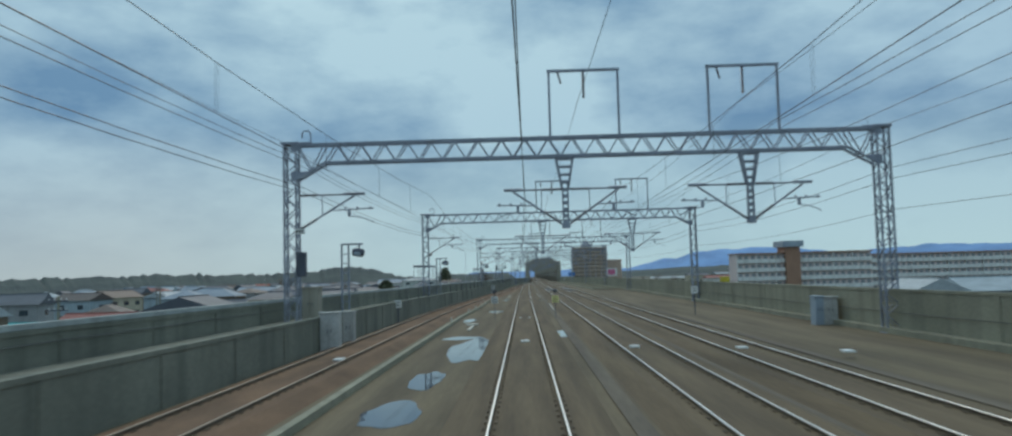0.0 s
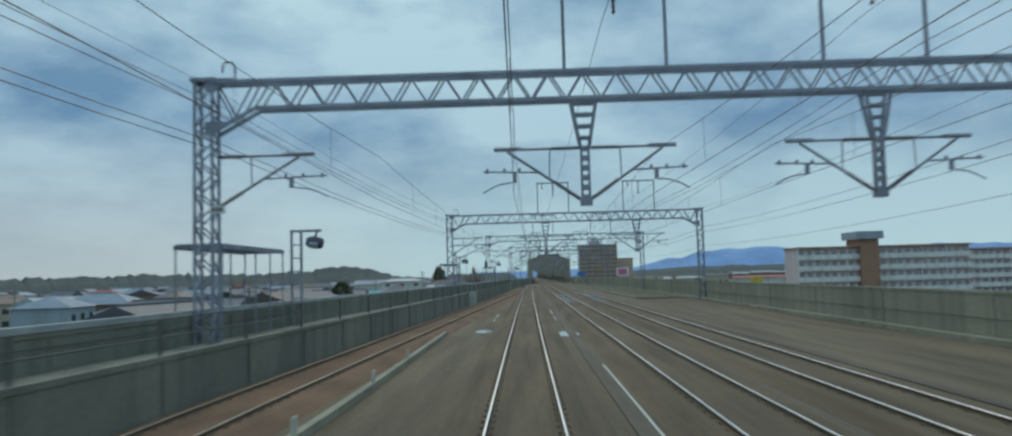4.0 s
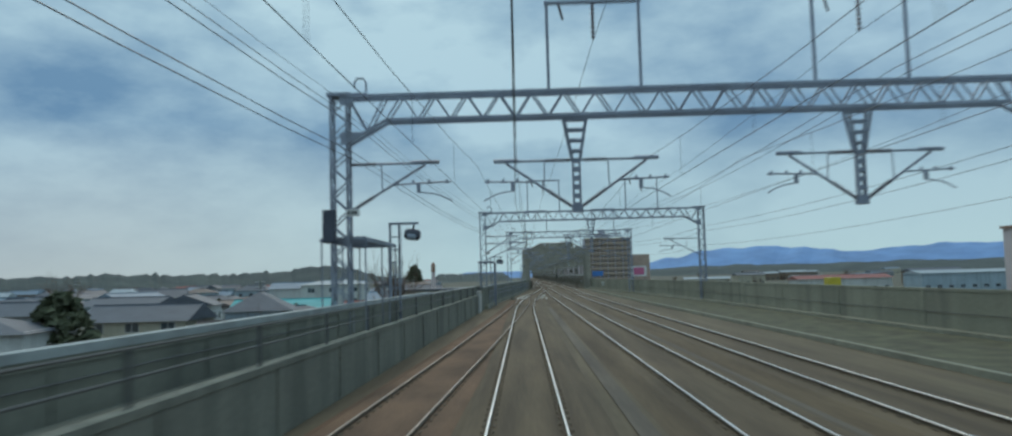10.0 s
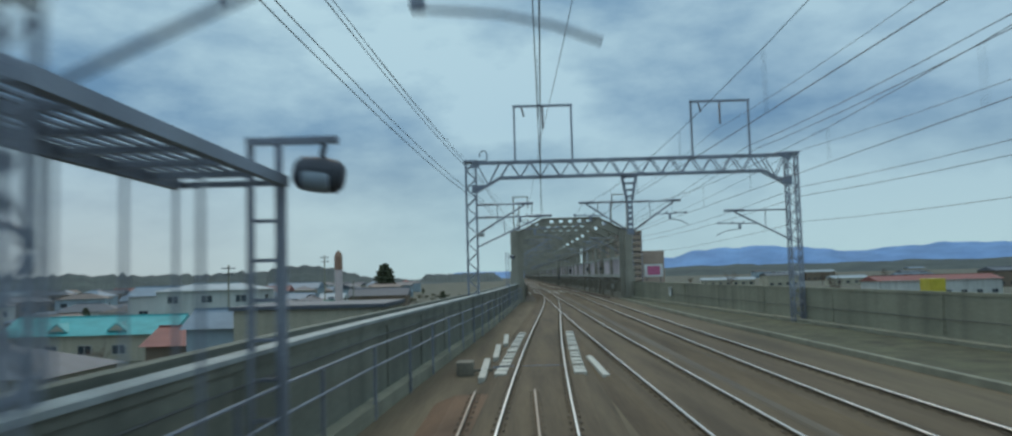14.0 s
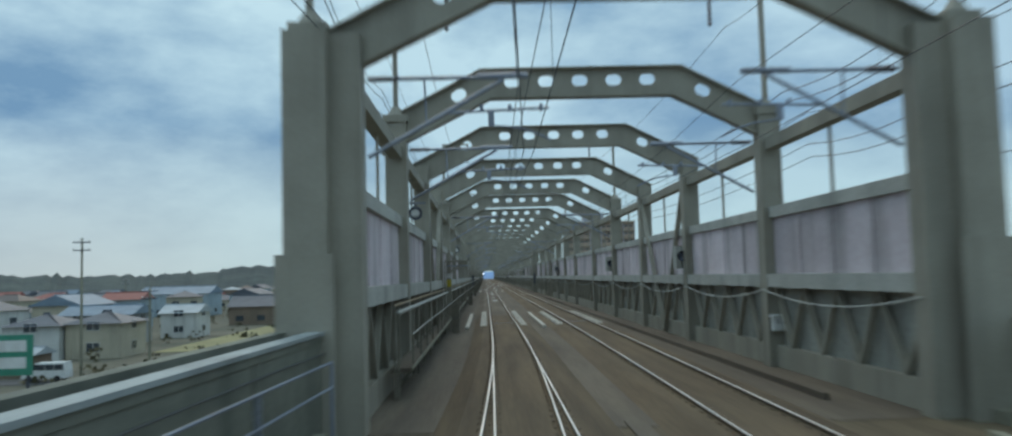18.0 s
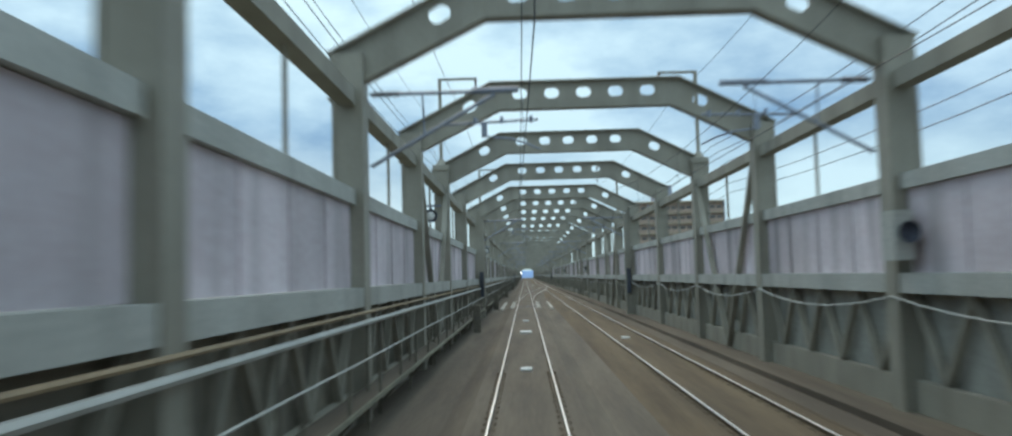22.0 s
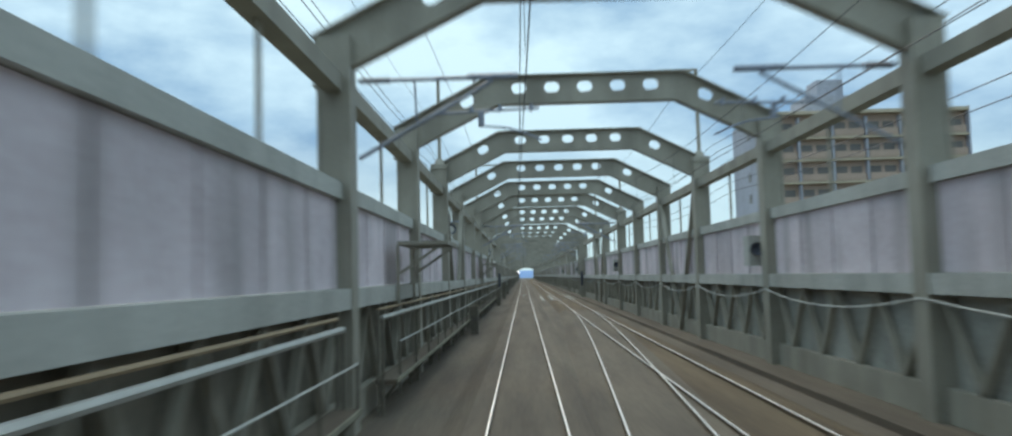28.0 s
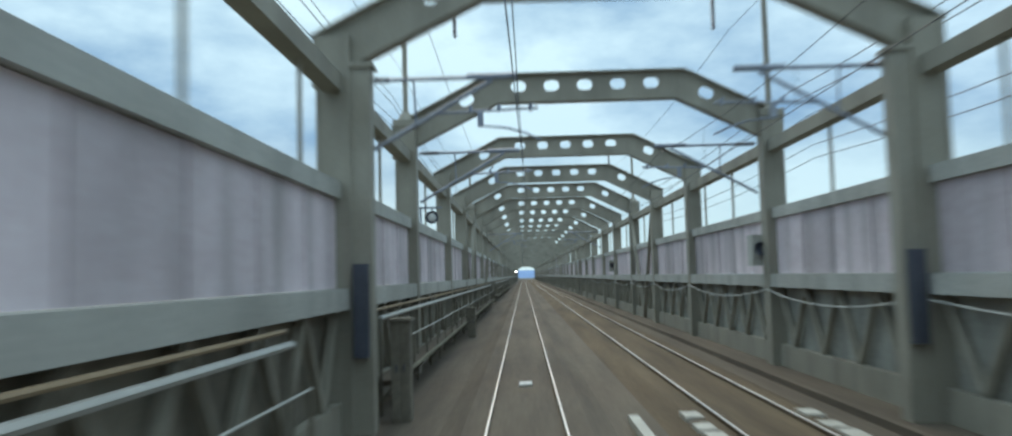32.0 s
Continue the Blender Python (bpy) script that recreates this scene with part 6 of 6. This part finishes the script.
for y in (342.5, 384.0, 426.8, 471.0, 567.0, 610.0, 650.0):
    t = thing("bridge_floodlight", pose(BX0 - 0.1, y, 4.6), "round dark floodlight hanging from a bracket on the barrier", "floodlight", "bridge floodlights")
    bm = B()
    bar(bm, (-0.35, 0, 0), (-0.35, 0, 0.78), 0.07)
    bar(bm, (-0.45, 0, 0.75), (0.45, 0, 0.75), 0.07)
    part("bracket", bm, STEEL, t)
    bm = B()
    lathe(bm, [(0.05, 0.28), (0.14, 0.2), (0.22, 0.02), (0.25, -0.1), (0.23, -0.11), (0.15, 0.0), (0.02, 0.04)], (0.08, 0, 0.38), axis="y", sides=18)
    lamp = part("lamp_housing", bm, DARKSTEEL, t, "round dark lamp housing")
    bm = B()
    lathe(bm, [(0.16, -0.03), (0.12, -0.06), (0.02, -0.09)], (0.08, 0, 0.38), axis="y", sides=18)
    part("lamp_lens", bm, WHITE, lamp, "pale lamp glass")
    bm = B()
    bar(bm, (0.08, 0.05, 0.6), (0.08, 0.05, 0.74), 0.05)
    part("hanger", bm, DARKSTEEL, lamp)
for i, y in enumerate((329.5, 338.9, 369.5, 413.9, 456.7, 499.2, 543.9, 594.8, 635.0, 645.1, 699.0)):
    t = thing("bridge_catenary_bracket", pose(0, y + 0.35, 0), "steel catenary brackets on a bridge portal", "catenary bracket", "bridge brackets")
    cantilever(t, BX0 + 0.1, 1, 6.75, 3.2)
    cantilever(t, BX1 - 0.1, -1, 6.75, 3.2)
    insulator(t, (BX0 + 0.15, 0, 6.75), (BX0 + 0.75, 0, 6.75))
    insulator(t, (BX1 - 0.15, 0, 6.75), (BX1 - 0.75, 0, 6.75))
for y in (360, 549, 591, 690):
    t = thing("service_platform", pose(BX0, y, 0), "thin slatted platform on struts at the bridge side", "platform", "service platforms")
    bm = B()
    for s in (0.1, 1.36):
        box(bm, s, s + 0.06, 0, 3.4, 3.56, 3.64)
    for s in (0.0, 1.13, 2.27, 3.34):
        box(bm, 0.16, 1.36, s, s + 0.06, 3.57, 3.63)
    part("frame", bm, BRIDGE, t)
    sm = B()
    box(sm, -0.05, 0.05, 0, 3.4, 3.645, 3.67)
    sm = mesh_of(sm, "slat", BRIDGE)
    for k in range(9):
        part("slat", sm, BRIDGE, t, at=pose(0.17 + k * 0.15, 0, 0))
    for s in (0.15, 3.25):
        bm = B()
        box(bm, 0.06, 0.14, s - 0.04, s + 0.04, -0.3, 3.56)
        part("leg", bm, BRIDGE, t)
        bm = B()
        bar(bm, (0.1, s, 2.8), (1.25, s, 3.56), 0.07)
        part("strut", bm, BRIDGE, t)
    if y == 360:
        for s in (0.1, 1.9, 3.7):
            bm = B()
            bar(bm, (-0.1, s, 4.6), (-0.1, s, 5.35), 0.05)
            part("rail_post", bm, BRIDGE, t)
        for z in (4.98, 5.33):
            bm = B()
            bar(bm, (-0.1, 0.08, z), (-0.1, 3.72, z), 0.05)
            part("guard_rail", bm, BRIDGE, t)
for y in (349.6, 370.4, 413.3, 457.8, 499.9, 555.2, 596.0, 645.8, 690):
    t = thing("wall_speaker", pose(BX1 - 0.05, y, 3.3), "round dark loudspeaker on a pale backing box", "loudspeaker", "loudspeakers")
    bm = B()
    box(bm, -0.3, 0.1, -0.3, 0.3, -0.5, 0.5)
    part("backing_box", bm, LEDGE, t)
    bm = B()
    lathe(bm, [(0.1, 0.0), (0.2, -0.2), (0.22, -0.22), (0.15, -0.08), (0.02, -0.04)], (-0.08, -0.31, 0.05), axis="y", sides=16)
    part("horn", bm, DARKSTEEL, t)

# ---- advertising panels by the bridge ----
BLUE = material("blue_sheet", (0.08, 0.22, 0.55), (0.06, 0.18, 0.45), 0.5, scale=1)
PINK = material("pink_sign", (0.6, 0.16, 0.28), (0.5, 0.13, 0.24), 0.5, scale=2)
YELLOW = material("yellow_sheet", (0.6, 0.48, 0.05), (0.5, 0.4, 0.04), 0.5, scale=2)
t = thing("blue_sheet_panel", pose(21.2, 410, 0), "bright blue sheet panel on posts beyond the bridge", "panel")
bm = B()
box(bm, -0.1, 3.2, -0.05, 0.05, 1.8, 3.4)
part("sheet", bm, BLUE, t)
bm = B()
box(bm, -0.05, 0.05, 0.06, 0.16, GROUND, 3.3)
box(bm, 3.05, 3.15, 0.06, 0.16, GROUND, 3.3)
part("frame", bm, DARKSTEEL, t)
t = thing("billboard", pose(62, 600, GROUND), "white billboard with a pink field on posts", "billboard")
bm = B()
box(bm, -4, 4, -0.15, 0.15, 7.0, 12.5)
part("board", bm, WHITE, t)
bm = B()
box(bm, -2.8, 2.8, -0.19, -0.155, 7.8, 11.7)
part("printed_field", bm, PINK, t)
bm = B()
box(bm, -3.2, -2.9, 0.16, 0.5, -0.2, 11)
box(bm, 2.9, 3.2, 0.16, 0.5, -0.2, 11)
part("posts", bm, DARKSTEEL, t)
bm = B()
box(bm, 0, 4, 0, 5, GROUND, -0.9)
solid("yellow_shed", bm, YELLOW, "low yellow sheet metal shed beyond the wall", "shed", at=pose(104, 442, 0))

t = thing("marker_pillar", pose(BX0 + 0.3, 361.0, -0.3), "grey steel pillar carrying white and yellow plates", "pillar")
bm = B()
box(bm, -0.14, 0.14, -0.14, 0.14, 0, 3.6)
part("pillar", bm, BRIDGE, t)
bm = B()
box(bm, -0.12, 0.12, -0.18, -0.145, 2.95, 3.2)
part("plate", bm, WHITE, t, "white plate")
bm = B()
box(bm, -0.12, 0.12, -0.18, -0.145, 2.45, 2.85)
part("plate", bm, YELLOW, t, "yellow plate")
bm = B()
box(bm, -0.1, 1.1, -0.25, 0.25, 3.6, 3.68)
part("top_plate", bm, STEEL, t)
for y, h in ((358.0, 1.5), (402.0, 1.2), (441.0, 1.4), (470.5, 1.3), (512.0, 1.2), (571.0, 1.4), (612.0, 1.3), (636.4, 2.1), (660.0, 1.4)):
    cabinet(BX0 + 0.75, y, 0.4, 0.45, h, -0.3, "grey relay box on the bridge walkway", WEBPLATE)

# ---- signal lamp at the far end of the bridge ----
GLOW = bpy.data.materials.new("lit_signal_lens")
GLOW.use_nodes = True
GLOW.node_tree.nodes["Principled BSDF"].inputs["Emission Color"].default_value = (1.0, 0.97, 0.9, 1)
GLOW.node_tree.nodes["Principled BSDF"].inputs["Emission Strength"].default_value = 6.0
t = thing("signal_lamp", pose(2.2, 930, -0.3), "slim signal post with a small lit white lamp", "signal")
bm = B()
lathe(bm, [(0.07, 0), (0.06, 4.4)], sides=8)
part("post", bm, STEEL, t)
bm = B()
box(bm, -0.4, 0.4, 0.02, 0.3, 3.9, 5.0)
part("housing", bm, INK, t)
bm = B()
lathe(bm, [(0.3, -0.04), (0.26, -0.08), (0.02, -0.1)], (0, 0.03, 4.45), axis="y", sides=14)
part("lens", bm, GLOW, t, "lit white lens")

# ---- gratings and kerb strips on the deck ----
VERGE = material("mossy_soil", (0.13, 0.125, 0.07), (0.07, 0.06, 0.038), 0.95, scale=0.9, fine=9, bump=0.6, grainy=0.3)
def x_kerb(y):
    """The kerb of the soil strip along the east wall."""
    return between(y, [(150, 12.1), (250, 11.6), (285, 11.5), (328, 12.2)])


bm = B()
sweep(bm, [(-0.09, -0.3), (-0.09, -0.11), (-0.07, -0.09), (0.07, -0.09), (0.09, -0.11), (0.09, -0.3)], steps(150, 327, 4), x_kerb)
solid("kerb", bm, CONCRETE, "low concrete kerb of the strip along the wall", "kerb", kind="structure")
bm = B()
rows = []
for y in steps(150, 327, 3):
    a, b = x_kerb(y) + 0.09, x_wall_r(y) - 0.6
    rows.append([bm.verts.new((a + (b - a) * k / 8, y, -0.2 + 0.05 * noise.noise((k * 0.9, y * 0.3, 2.0)))) for k in range(9)])
for p, q in zip(rows, rows[1:]):
    for k in range(8):
        bm.faces.new((p[k], p[k + 1], q[k + 1], q[k]))
solid("soil_strip", bm, VERGE, "soil strip with moss and dead weeds along the wall", "soil", kind="structure")
GRATE = material("wet_grating", (0.25, 0.24, 0.23), (0.16, 0.155, 0.15), 0.6, 0.0, scale=0.6, fine=16)
grate = B()
for j in range(2):
    box(grate, -0.5, 0.5, j * 0.5, j * 0.5 + 0.2, -0.11, -0.06)
for c in (-0.5, 0.44):
    box(grate, c, c + 0.06, 0.2, 0.5, -0.11, -0.065)
    box(grate, c, c + 0.06, 0.7, 1.0, -0.11, -0.065)
grate = mesh_of(grate, "grating_panel", GRATE)
for xf in (x_b, x_c):
    t = thing("track_grating", pose(0, 0, 0), "wet pale grey cross-bar grating between the rails", "grating", "track gratings")
    for k in range(34):
        part("grating_panel", grate, GRATE, t, at=pose(xf(138.5 + k), 138.5 + k, 0))
for x, y0, y1 in ((1.72, 111, 117.5), (1.72, 119.5, 127), (-2.38, 111.5, 114), (-2.38, 116, 121), (2.3, 70, 84), (-2.4, 66, 70)):
    bm = B()
    box(bm, x - 0.03, x + 0.03, y0, y1, -0.3, -0.24)
    solid("kerb_strip", bm, CREAMY, "thin pale strip lying along the deck", "kerb strip", "kerb strips")
for xf, y0, y1 in ((lambda y: (x_main(y) + x_b(y)) / 2 + 0.1, -40, 232), (lambda y: (x_b(y) + x_c(y)) / 2, -40, 330), (lambda y: x_c(y) + 2.3, -40, 118)):
    bm = B()
    sweep(bm, [(-0.2, -0.299), (-0.2, -0.265), (0.2, -0.265), (0.2, -0.299)], steps(y0, y1, 5), xf)
    solid("drain_channel", bm, BRIDGE_BED, "dark covered drain channel along the deck", "drain channel", kind="structure")
